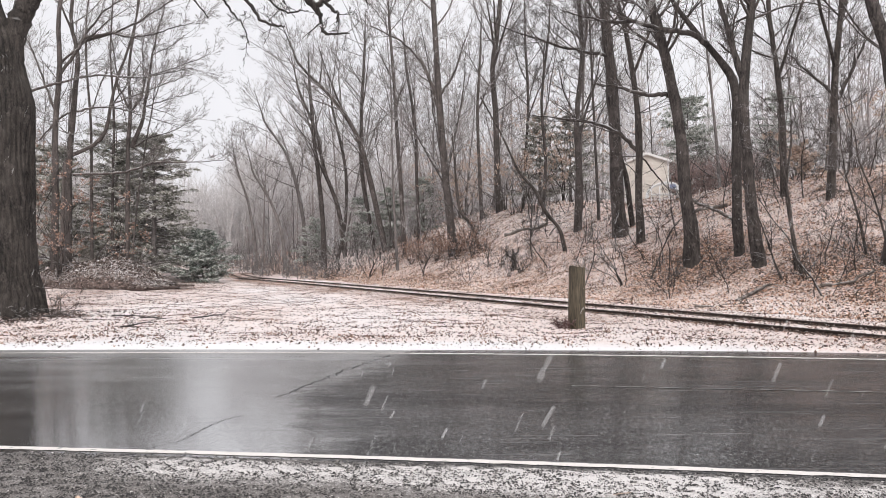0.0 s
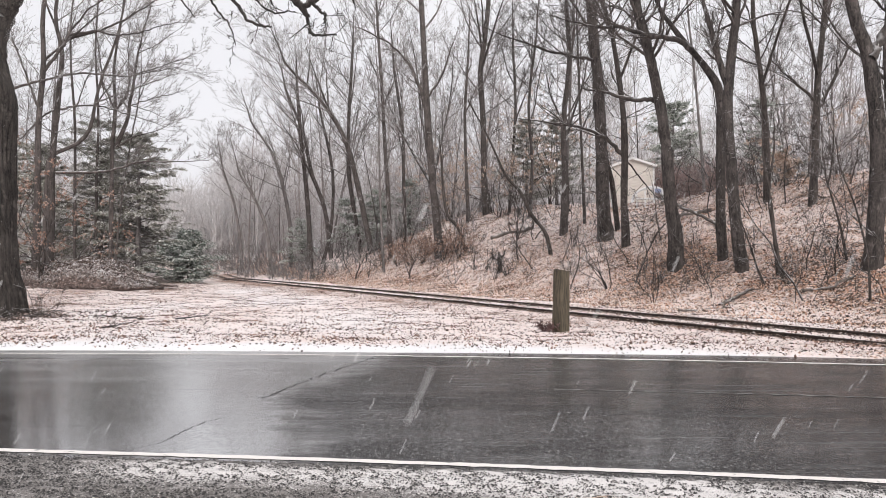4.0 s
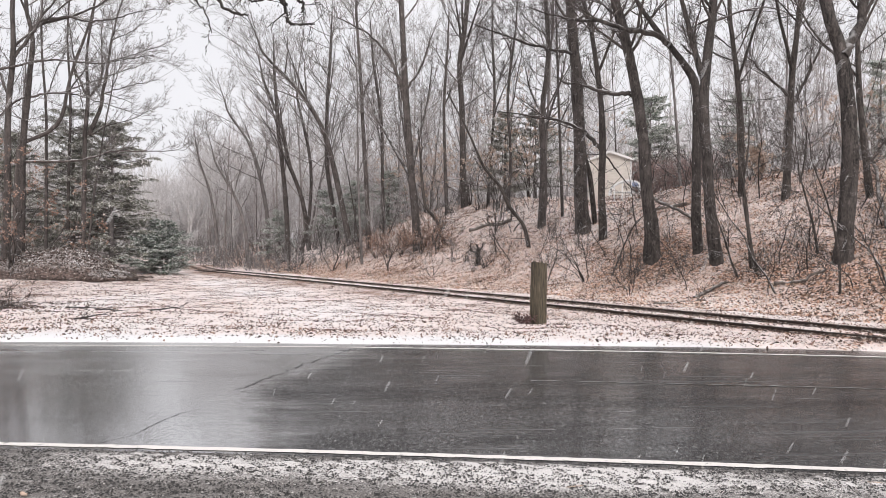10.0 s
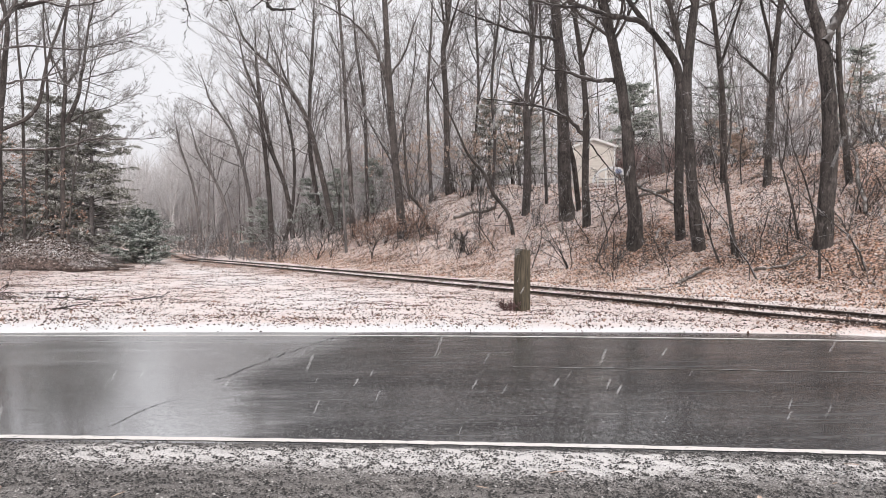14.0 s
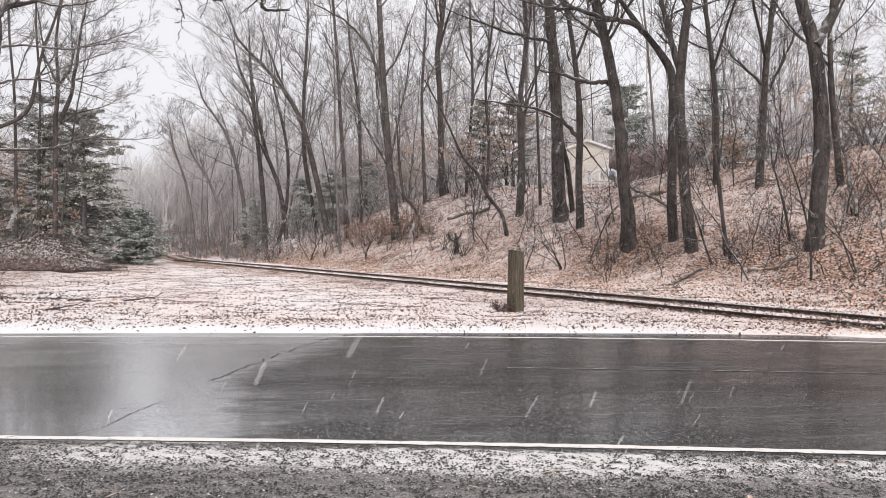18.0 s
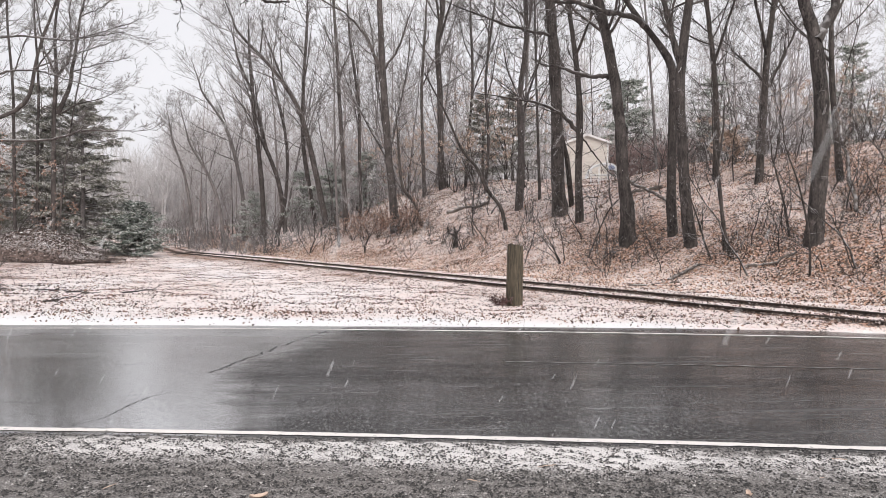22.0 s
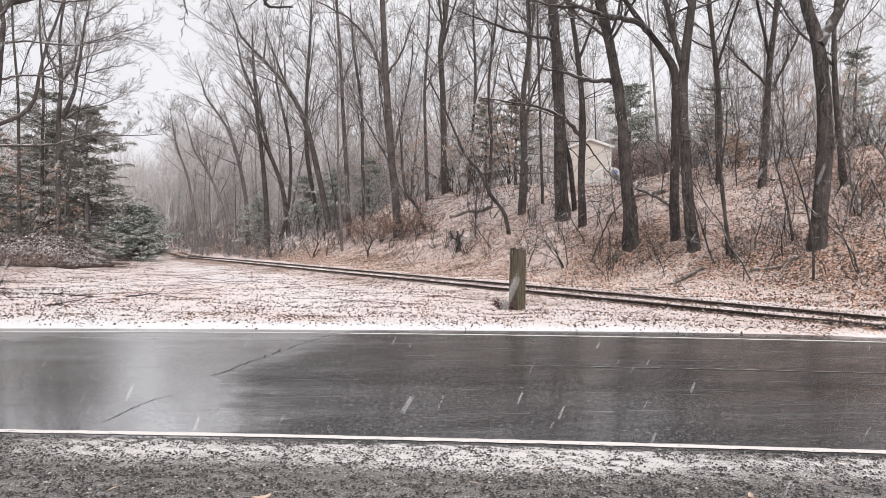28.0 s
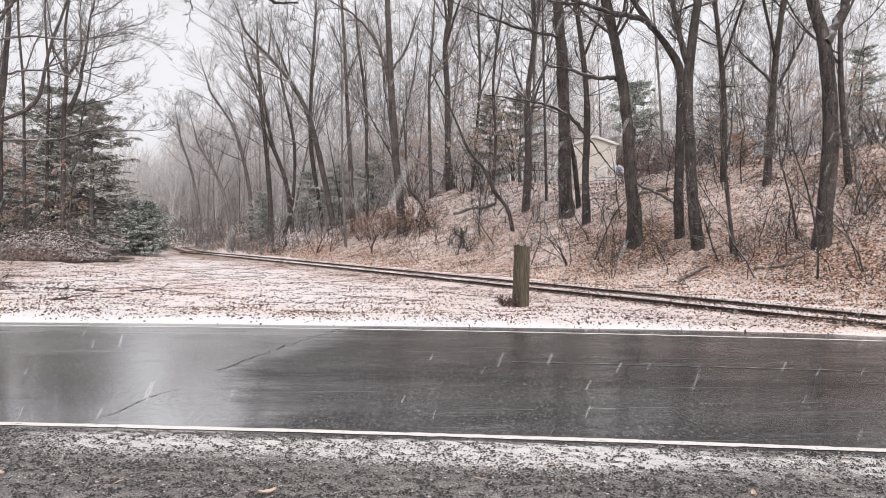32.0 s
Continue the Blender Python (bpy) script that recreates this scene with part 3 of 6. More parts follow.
def crack(rows, wide, seed, shake=1.0):
    """A ragged tar-filled crack through a few points on the road."""
    rng = np.random.default_rng(seed)
    p = np.array(rows, float)
    t = np.linspace(0, len(p) - 1, 70)
    x, y = np.interp(t, np.arange(len(p)), p[:, 0]), np.interp(t, np.arange(len(p)), p[:, 1])
    x, y = x + shake * rng.normal(0, 0.025, 70), y + shake * rng.normal(0, 0.012, 70)
    w = wide * rng.uniform(0.2, 1.0, 70)
    v = np.concatenate([np.stack([x - w, y, crown_z(x, y) + 0.004], -1), np.stack([x + w, y + 0.3 * w, crown_z(x, y) + 0.004], -1)])
    i = np.arange(69)
    ob = new("road_crack", mesh_of("road_crack", v, np.stack([i, i + 1, i + 71, i + 70], -1), M_CRACK))
    tagged(ob, "dark ragged crack along the asphalt seam", "road crack", kind="structure")


crack([(-0.8, 11.5), (-1.15, 10.5), (-1.46, 9.55), (-1.75, 8.5), (-1.86, 8.05), (-1.92, 7.95)], 0.017, 1)
crack([(-2.05, 7.02), (-2.18, 6.85), (-2.27, 6.5), (-2.32, 6.1), (-2.5, 5.85)], 0.008, 2, 0.25)
crack([(5.2, 10.75), (5.8, 10.66), (6.6, 10.55)], 0.05, 3)


def snow_band(x, y):
    d = near_edge(x) - y
    m = ease((d - 0.08) / 0.2) * (1 - ease((d - 0.40) / 0.60))
    return m * (0.8 + 0.3 * np.sin(x * 1.7)) * ease((x + 3.4) / 2.5) * (1 - 0.24 * ease((x - 0.5) / 3)) + 0.18 * ease((d - 0.2) / 0.3)


sx = np.concatenate([np.linspace(-150, -9, 14), np.arange(-8.9, 9, 0.06), np.linspace(9, 150, 14)])
sd = np.concatenate([np.linspace(0.10, 1.9, 70), np.linspace(2.0, 12, 12)])
gx, gd = np.meshgrid(sx, sd)
gy = near_edge(gx) - gd
rough = 0 * gx
for wave_k in np.random.default_rng(8).normal(0, 1, (16, 3)) * (22, 22, 3):
    rough = rough + 0.0026 * np.sin(wave_k[0] * gx + wave_k[1] * gy + wave_k[2])
gz = -0.012 + 0.028 * ease((gd - 0.06) / 0.3) + rough * ease((gd - 0.05) / 0.2)
n, m = gx.shape
idx = np.arange(n * m).reshape(n, m)
me = mesh_of("shoulder", np.stack([gx, gy, gz], -1).reshape(-1, 3), np.stack([idx[:-1, :-1], idx[1:, :-1], idx[1:, 1:], idx[:-1, 1:]], -1).reshape(-1, 4), M_GRAVEL)
at_snow = me.attributes.new("snow", "FLOAT", "POINT")
at_snow.data.foreach_set("value", snow_band(gx, gy).astype(np.float32).ravel())
tagged(new("shoulder", me), "dark wet gravel shoulder with patches of thin snow", "road shoulder", kind="structure")


def scatter_stones(count, seed):
    rng = np.random.default_rng(seed)
    base = np.array([(1, 0, 0), (-1, 0, 0), (0, 1, 0), (0, -1, 0), (0, 0, 1), (0, 0, -0.6)], float)
    tri = np.array([(0, 2, 4), (2, 1, 4), (1, 3, 4), (3, 0, 4), (2, 0, 5), (1, 2, 5), (3, 1, 5), (0, 3, 5)])
    x = rng.uniform(-5.5, 5.2, count)
    d = 0.06 + 1.75 * rng.power(1.3, count)
    y = near_edge(x) - d
    s = rng.uniform(0.0034, 0.0070, count) * rng.choice([1, 1, 1.5, 2.1], count)
    jit = base[None] * rng.uniform(0.6, 1.4, (count, 6, 1)) * (1, 0.8, 0.6)
    ang = rng.uniform(0, 6.28, count)
    c, q = np.cos(ang)[:, None], np.sin(ang)[:, None]
    v = np.stack([jit[..., 0] * c - jit[..., 1] * q, jit[..., 0] * q + jit[..., 1] * c, jit[..., 2]], -1) * s[:, None, None]
    z = -0.012 + 0.028 * ease((d - 0.06) / 0.3) + 0.003
    v = v + np.stack([x, y, z], -1)[:, None]
    f = tri[None] + (np.arange(count) * 6)[:, None, None]
    ob = new("gravel", mesh_of("gravel", v.reshape(-1, 3), f.reshape(-1, 3), M_STONE, False))
    tagged(ob, "loose wet dark grey pebbles on the road shoulder", "gravel", kind="stuff")


scatter_stones(72000, 11)


def shoulder_bits():
    """A few loose leaves and splinters lying on the gravel."""
    rng = np.random.default_rng(19)
    for x, y, long, turn in ((-0.65, 4.1, 0.055, 20), (2.3, 3.95, 0.04, 70), (-2.4, 4.5, 0.04, 140)):
        u, w = np.meshgrid(np.linspace(-1, 1, 9), np.linspace(-1, 1, 5))
        wide = 0.45 * np.sqrt(np.clip(1 - u**2, 0.01, 1)) * (1 + 0.25 * np.cos(u * 9))
        v = np.stack([u * long, w * wide * long, (0.25 * u**2 + 0.3 * w**2) * long + rng.normal(0, 0.0012, u.shape)], -1).reshape(-1, 3)
        idx = np.arange(45).reshape(5, 9)
        f = np.stack([idx[:-1, :-1], idx[:-1, 1:], idx[1:, 1:], idx[1:, :-1]], -1).reshape(-1, 4)
        ob = new("fallen_leaf", mesh_of("fallen_leaf", v, f, M_TAN))
        ob.matrix_basis = pose(x, y, 0.021, 0, 0, turn)
        tagged(ob, "curled tan oak leaf lying on the wet gravel", "leaf", group="leaves on the shoulder")
    for x, y, long, turn in ((1.2, 4.55, 0.07, 15), (0.66, 4.3, 0.05, -30), (2.9, 4.2, 0.06, 5), (-1.6, 4.35, 0.05, 60), (3.3, 4.55, 0.05, -12)):
        pts = np.stack([np.linspace(-long, long, 6), rng.normal(0, 0.003, 6), rng.normal(0.004, 0.002, 6)], -1)
        ob = new("wood_splinter", mesh_of("wood_splinter", *tubes(pts[None], 0.004 * np.array([[0.4, 0.9, 1.1, 1.0, 0.8, 0.3]]), 5), M_TAN))
        ob.matrix_basis = pose(x, y, 0.019, 0, 0, turn)
        tagged(ob, "pale wood splinter lying on the gravel", "twig", group="splinters on the shoulder")


shoulder_bits()


# ---------------------------------------------------------------- railway
def track_point(a, off):
    """A point on the line of the track, which bends to the left far away."""
    bend = 0.0045 * np.clip(a - 31, 0, 80) ** 2
    p = ON_TRACK + ALONG * a - ACROSS * bend
    t = ALONG - ACROSS * 0.009 * max(0, min(a - 31, 80))
    t = t / np.linalg.norm(t)
    return p + np.array((t[1], -t[0])) * (off - NEARER), t


RAIL = [(-0.066, 0), (0.066, 0), (0.066, 0.014), (0.012, 0.03), (0.010, 0.10), (0.034, 0.116), (0.034, 0.142), (0.026, 0.148), (-0.026, 0.148), (-0.034, 0.142), (-0.034, 0.116), (-0.010, 0.10), (-0.012, 0.03), (-0.066, 0.014)]


def railway():
    root = tagged(empty("railway_track", 7.2, 17.3, -0.01), "rusty railway track half buried in snow and leaves", "railway track")
    stops = np.concatenate([(-11.0, -9.0, -8.0, -7.7, -7.4, -7.1, -6.8), np.arange(-5, 40, 1.5), np.arange(40, 111, 3.0)])
    for off in (-0.755, 0.755):
        v, k = [], len(RAIL)
        for a in stops:
            p, t = track_point(a, off)
            side = np.array((t[1], -t[0]))
            for u, w in RAIL:
                q = p + side * u
                v.append((q[0] - 7.2, q[1] - 17.3, w - 0.005 - 0.165 * float(ease((-6.8 - a) / 1.1))))
        f = []
        for i in range(len(stops) - 1):
            for j in range(k):
                f.append((i * k + j, i * k + (j + 1) % k, (i + 1) * k + (j + 1) % k, (i + 1) * k + j))
        f += [tuple(range(k))[::-1], tuple(range((len(stops) - 1) * k, len(stops) * k))]
        part_of("rail", mesh_of("rail", v, f, M_RAIL, False), root, "dark rusty steel rail")
    bm = box(2.5, 0.22, 0.16, bevel=0.012)
    tie = bpy.data.meshes.new("tie")
    bm.to_mesh(tie)
    bm.free()
    tie.materials.append(M_TIE)
    rng = random.Random(4)
    a = -4.4
    while a < 70:
        p, t = track_point(a, 0)
        ob = part_of("tie", tie, root)
        ob.matrix_basis = pose(p[0] - 7.2 + rng.uniform(-0.04, 0.04), p[1] - 17.3, -0.02 + rng.uniform(-0.03, 0.012), 0, 0, math.degrees(math.atan2(-t[0], t[1])) + rng.uniform(-2, 2))
        a += 0.56
    return root


railway()


# ---------------------------------------------------------------- post
def stub_post():
    root = tagged(empty("wooden_post", 3.07, 15.62, 0.0, 33), "weathered square wooden post standing in the snowy verge", "post")
    bm = bmesh.new()
    rng = random.Random(8)
    n, hs = 9, 14
    rings = []
    for j in range(hs + 1):
        z = -0.12 + 1.50 * j / hs
        r = []
        for side in range(4):
            for i in range(n):
                u = -1 + 2 * i / n
                x, y = ((u, -1), (1, u), (-u, 1), (-1, -u))[side]
                groove = 1 - 0.025 * abs(math.sin(7 * (side * n + i) * 1.3)) + 0.006 * rng.uniform(-1, 1)
                edge = 1 - 0.06 * abs(u) ** 6
                wide = 0.152 * (1 - 0.09 * j / hs)
                top = rng.uniform(-0.010, 0.010) - 0.025 * x + 0.012 * math.sin(x * 5 + y * 3) if j == hs else 0
                r.append(bm.verts.new((x * wide * groove * edge + 0.03 * j / hs, y * wide * groove * edge, z + top)))
        rings.append(r)
    k = 4 * n
    for a, b in zip(rings, rings[1:]):
        for i in range(k):
            bm.faces.new((a[i], a[(i + 1) % k], b[(i + 1) % k], b[i]))
    mid = bm.verts.new((0.03, 0, 1.375))
    for i in range(k):
        bm.faces.new((rings[-1][i], rings[-1][(i + 1) % k], mid))
    part("shaft", bm, M_POST, root)
    return root


stub_post()


# ---------------------------------------------------------------- trees
def spine(way, height, rng, rings):
    """Points and radii up a trunk: through the given ones, then on to its top."""
    w = np.array(way, float)
    w[:, 2] *= 0.68
    d = w[-1, :2] - w[-2, :2]
    d = d / np.linalg.norm(d)
    d = d * 0.55 + np.array((0, 0.45))
    height = max(height, w[-1, 1] + 4 if w[-1, 2] > 0.05 else height)
    h, rest = w[-1, 1], height - w[-1, 1]
    extra = []
    for f in (0.3, 0.6, 0.85, 1.0):
        if rest > 0.8:
            extra.append((w[-1, 0] + d[0] * rest * f, h + d[1] / np.linalg.norm(d) * rest * f, w[-1, 2] * (1 - 0.88 * f)))
    w = np.vstack([w] + ([extra] if extra else []))
    w[0, 1] = -0.25
    t = np.linspace(0, len(w) - 1, rings)
    i = np.minimum(t.astype(int), len(w) - 2)
    f = (t - i)[:, None]
    p0, p1, p2, p3 = w[np.maximum(i - 1, 0)], w[i], w[i + 1], w[np.minimum(i + 2, len(w) - 1)]
    q = 0.5 * (2 * p1 + (p2 - p0) * f + (2 * p0 - 5 * p1 + 4 * p2 - p3) * f**2 + (3 * p1 - p0 - 3 * p2 + p3) * f**3)
    side = np.cumsum(rng.normal(0, 0.05, rings)) * np.linspace(0, 1, rings)
    return np.stack([q[:, 0], side, q[:, 1]], -1), np.maximum(q[:, 2], 0.012)


def trunk_mesh(rng, pts, rad, sides, name="trunk", material=None, rough=0.07):
    v, f = tubes(pts[None], rad[None], sides)
    v = v.reshape(len(pts), sides, 3)
    lump = 1 + rng.normal(0, rough, (len(pts), sides)) + 0.6 * rough * np.sin(np.arange(sides) * 2.4)[None]
    v = pts[:, None] + (v - pts[:, None]) * lump[..., None]
    return mesh_of(name, v.reshape(-1, 3), f, material or M_BARK)


def tree(x, y, height_m, way, seed, limbs=(), bare=0.3, count=16, reach=0.28, fine=3, oak=False, label="", twig=None, bark=None, lean=0.0, counts=(5, 4, 3), thick=1.0, forks=3):
    """A bare tree: trunk, its drawn limbs, and a crown of branches and twigs."""
    rng = np.random.default_rng(seed)
    root = empty("bare_tree", x, y, height(x, y))
    rings = 30 if oak else 22
    if oak:
        count, counts = count + 2, (6, 5, 4)
    pts, rad = spine(way, height_m, rng, rings)
    rad = rad * thick * (1.0 if oak else 0.88)
    stem = part_of("trunk", trunk_mesh(rng, pts, rad, 14 if oak else 9, material=bark or (M_OAK if oak else M_BARK)), root)
    at = np.sort(rng.uniform(bare, 0.98, count)) ** 0.9 * (rings - 1)
    i = np.minimum(at.astype(int), rings - 2)
    f = (at - i)[:, None]
    p = pts[i] * (1 - f) + pts[i + 1] * f
    t = unit(pts[i + 1] - pts[i])
    az = np.arange(count) * 2.4 + rng.uniform(0, 1.2, count)
    out = np.stack([np.cos(az), np.sin(az), 0 * az], -1)
    d = t * rng.uniform(0.5, 1.3, (count, 1)) + out + np.array((lean, 0, 0))
    length = height_m * reach * (1.15 - 0.75 * at / rings) * rng.uniform(0.7, 1.25, count)
    radius = np.clip(rad[i] * 0.36, 0.011, 0.075)
    starts = [(p, d, length, radius)]
    if not oak and height_m >= 12:
        # stems that leave the trunk at a narrow angle and rise beside it
        i = rng.integers(int(rings * 0.22), int(rings * 0.62), forks)
        az = rng.uniform(0, 6.283, forks)
        d = np.array((0, 0, 1.0)) + np.stack([np.cos(az), np.sin(az), 0 * az], -1) * rng.uniform(0.35, 0.75, (forks, 1)) + np.array((lean * 0.5, 0, 0))
        rise = (height_m - pts[i, 2]) * rng.uniform(0.6, 0.9, forks)
        fp, fr = grow(rng, pts[i], d, rise, np.clip(rad[i] * 0.6, 0.03, 0.12), 9, 0.03, 0.06, 0.14)
        for q in range(forks):
            part_of("limb", mesh_of("limb", *tubes(fp[q:q + 1], fr[q:q + 1], 6), bark or M_BARK), stem)
        starts.append(sprout(rng, fp, fr, rise, 5, 0.2, (0.35, 0.8), 0.34))
    if not oak:
        i = rng.integers(2, int(rings * 0.6), 8)
        az = rng.uniform(0, 6.283, 8)
        d = np.stack([np.cos(az), np.sin(az), rng.uniform(-0.1, 0.5, 8)], -1)
        starts.append((pts[i], d, rng.uniform(1.0, 2.8, 8), np.clip(rad[i] * 0.2, 0.010, 0.03)))
    for bough in limbs:
        b = np.array(bough, float)
        bp = np.stack([b[:, 0], b[:, 3] if b.shape[1] > 3 else np.linspace(0, 0.6, len(b)), b[:, 1]], -1)
        tt = np.linspace(0, len(b) - 1, 4 * len(b))
        bp = np.stack([np.interp(tt, np.arange(len(b)), bp[:, q]) for q in range(3)], -1)
        bp[1:-1] = (bp[:-2] + 2 * bp[1:-1] + bp[2:]) / 4
        bp[1:-1] += rng.normal(0, 0.025, bp[1:-1].shape)
        br = 0.72 * np.interp(tt, np.arange(len(b)), b[:, 2])
        part_of("limb", trunk_mesh(rng, bp, br, 8, "limb", bark or (M_OAK if oak else M_BARK)), stem)
        many = max(7, int(2.6 * np.linalg.norm(bp[-1] - bp[0])))
        k = rng.integers(len(bp) // 4, len(bp), many)
        dd = unit(bp[np.minimum(k + 1, len(bp) - 1)] - bp[k - 1]) + rng.normal(0, 0.42, (many, 3)) + (0, 0, 0.12)
        starts.append((bp[k], dd, rng.uniform(0.7, 2.3, many), np.maximum(br[k] * 0.45, 0.01)))
    q = [np.concatenate([s[j] for s in starts]) for j in range(4)]
    part_of("crown", crown_mesh(rng, *q, fine=fine, material=twig, counts=counts, wander=0.17 if oak else 0.09, thin=0.005 if y < 34 else 0.0065), root)
    return tagged(root, label or "tall bare deciduous tree with snow on its branches", "tree", group="bare trees of the wood")


tree(13.54, 20.41, 19, [(0.0, -0.02, 0.527), (0.08, 1.05, 0.408), (0.21, 2.48, 0.391), (0.25, 4.25, 0.357), (0.1, 6.02, 0.34), (-0.07, 6.9, 0.323), (-0.36, 7.78, 0.289)], 100, oak=True, bare=0.6, thick=0.88, limbs=[[(0.0, 6.4, 0.22), (0.35, 6.9, 0.2), (0.75, 7.5, 0.18), (0.95, 8.6, 0.15), (1.3, 10.4, 0.09)]], label='stout dark oak trunk on the leafy bank')
tree(11.23, 24.0, 20, [(0.0, -0.02, 0.44), (-0.22, 1.38, 0.34), (-0.34, 2.79, 0.32), (-0.44, 4.39, 0.3), (-0.5, 6.0, 0.3), (-0.31, 8.22, 0.25), (-0.18, 9.43, 0.23)], 101, oak=True, bare=0.42, thick=0.87, limbs=[[(-0.42, 6.4, 0.2), (-0.75, 7.6, 0.15), (-1.1, 9.4, 0.11), (-1.4, 11.0, 0.06)]])
tree(11.22, 25.55, 13, [(0.0, -0.0, 0.362), (-0.11, 1.38, 0.287), (-0.09, 3.09, 0.277), (-0.09, 4.59, 0.266), (-0.09, 6.3, 0.256), (-0.51, 7.12, 0.234), (-1.1, 7.85, 0.192), (-1.94, 8.89, 0.149), (-2.4, 9.64, 0.128)], 102, oak=True, bare=0.62, thick=0.87, count=8, limbs=[[(-1.15, 7.9, 0.17), (-1.8, 8.4, 0.15), (-2.45, 8.5, 0.13), (-3.2, 8.7, 0.12), (-3.9, 8.95, 0.1), (-4.9, 8.95, 0.07), (-6.4, 9.4, 0.03)]], label='forked oak trunk leaning out over the bank')
tree(9.86, 26.75, 20, [(0.0, -0.02, 0.58), (-0.07, 1.43, 0.446), (-0.28, 2.99, 0.379), (-0.41, 4.78, 0.357), (-0.62, 6.13, 0.334), (-0.94, 7.7, 0.312), (-1.26, 9.05, 0.312), (-1.62, 10.41, 0.29)], 103, oak=True, bare=0.45, thick=0.9, limbs=[[(-0.7, 6.62, 0.15), (-1.1, 6.75, 0.13), (-1.6, 6.72, 0.11), (-2.1, 6.9, 0.1), (-2.6, 7.1, 0.08), (-3.6, 7.3, 0.04)]], label='leaning oak with snow clinging to its bark')
tree(9.13, 31.15, 17, [(0.0, -0.02, 0.363), (-0.11, 2.06, 0.26), (-0.06, 4.15, 0.26), (-0.11, 6.23, 0.221), (-0.35, 8.06, 0.195), (-0.67, 10.16, 0.169), (-1.0, 11.21, 0.156)], 104, bare=0.4, limbs=[[(-0.08, 4.1, 0.16), (-0.7, 4.95, 0.13), (-1.4, 5.4, 0.11), (-2.6, 5.7, 0.09), (-3.5, 5.85, 0.06), (-4.9, 6.05, 0.03)], [(0.0, 4.0, 0.06), (0.6, 3.4, 0.05), (1.4, 2.6, 0.035)]])
tree(8.81, 33.6, 20, [(0.0, -0.02, 0.588), (-0.12, 2.0, 0.476), (-0.18, 4.53, 0.42), (-0.29, 7.35, 0.392), (-0.46, 9.32, 0.364), (-0.67, 11.59, 0.336)], 105, oak=True, bare=0.4, limbs=[[(-0.42, 9.0, 0.13), (-1.6, 9.2, 0.1), (-3.0, 9.6, 0.08), (-4.6, 10.2, 0.05), (-6.2, 10.9, 0.03)]])
tree(9.53, 33.95, 9, [(0.0, -0.0, 0.226), (-0.31, 2.41, 0.198), (-0.67, 3.83, 0.17), (-0.93, 5.54, 0.141)], 106, bare=0.25, count=8, reach=0.2, fine=2)
# a given bark and twig carry the haze of that depth in their colour
tree(7.5, 37.7, 16, [(0.0, -0.0, 0.408), (0.12, 3.15, 0.314), (-0.0, 6.3, 0.267), (0.34, 9.46, 0.22), (0.22, 12.63, 0.189)], 107, bare=0.18, count=18, bark=M_DUSK, twig=M_DUSK)
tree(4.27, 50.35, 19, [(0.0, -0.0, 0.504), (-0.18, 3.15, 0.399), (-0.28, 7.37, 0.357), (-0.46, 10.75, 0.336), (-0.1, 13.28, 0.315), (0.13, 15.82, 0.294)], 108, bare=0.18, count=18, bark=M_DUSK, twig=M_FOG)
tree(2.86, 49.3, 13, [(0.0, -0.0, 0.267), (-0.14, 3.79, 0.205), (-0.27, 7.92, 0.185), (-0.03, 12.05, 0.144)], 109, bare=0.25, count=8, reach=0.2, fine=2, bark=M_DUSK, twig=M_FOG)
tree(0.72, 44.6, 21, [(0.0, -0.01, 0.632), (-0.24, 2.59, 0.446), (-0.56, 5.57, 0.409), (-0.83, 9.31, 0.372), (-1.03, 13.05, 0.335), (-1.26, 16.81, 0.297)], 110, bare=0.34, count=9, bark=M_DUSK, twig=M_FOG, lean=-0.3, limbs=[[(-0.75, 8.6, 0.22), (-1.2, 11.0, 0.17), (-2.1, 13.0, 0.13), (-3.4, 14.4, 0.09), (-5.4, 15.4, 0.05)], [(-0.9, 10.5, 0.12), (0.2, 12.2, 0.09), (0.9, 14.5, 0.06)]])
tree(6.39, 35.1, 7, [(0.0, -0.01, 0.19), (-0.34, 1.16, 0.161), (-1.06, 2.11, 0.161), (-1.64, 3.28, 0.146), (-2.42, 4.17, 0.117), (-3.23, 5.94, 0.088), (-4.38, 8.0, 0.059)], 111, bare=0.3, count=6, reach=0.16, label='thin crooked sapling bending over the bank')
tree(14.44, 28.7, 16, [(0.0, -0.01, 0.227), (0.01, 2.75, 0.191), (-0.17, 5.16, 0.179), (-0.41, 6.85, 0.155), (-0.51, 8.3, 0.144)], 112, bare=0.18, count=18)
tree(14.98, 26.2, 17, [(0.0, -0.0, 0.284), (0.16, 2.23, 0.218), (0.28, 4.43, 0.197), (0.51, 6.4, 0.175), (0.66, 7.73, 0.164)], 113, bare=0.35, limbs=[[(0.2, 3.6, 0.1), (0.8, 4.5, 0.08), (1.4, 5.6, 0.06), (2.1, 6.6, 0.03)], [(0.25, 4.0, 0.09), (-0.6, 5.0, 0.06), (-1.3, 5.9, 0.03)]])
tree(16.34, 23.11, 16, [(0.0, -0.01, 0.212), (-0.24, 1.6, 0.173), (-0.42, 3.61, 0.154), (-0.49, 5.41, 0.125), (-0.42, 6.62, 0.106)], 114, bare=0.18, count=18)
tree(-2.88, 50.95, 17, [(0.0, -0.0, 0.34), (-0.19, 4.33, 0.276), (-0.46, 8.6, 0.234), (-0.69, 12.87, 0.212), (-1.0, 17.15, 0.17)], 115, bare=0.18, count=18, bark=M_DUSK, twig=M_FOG)
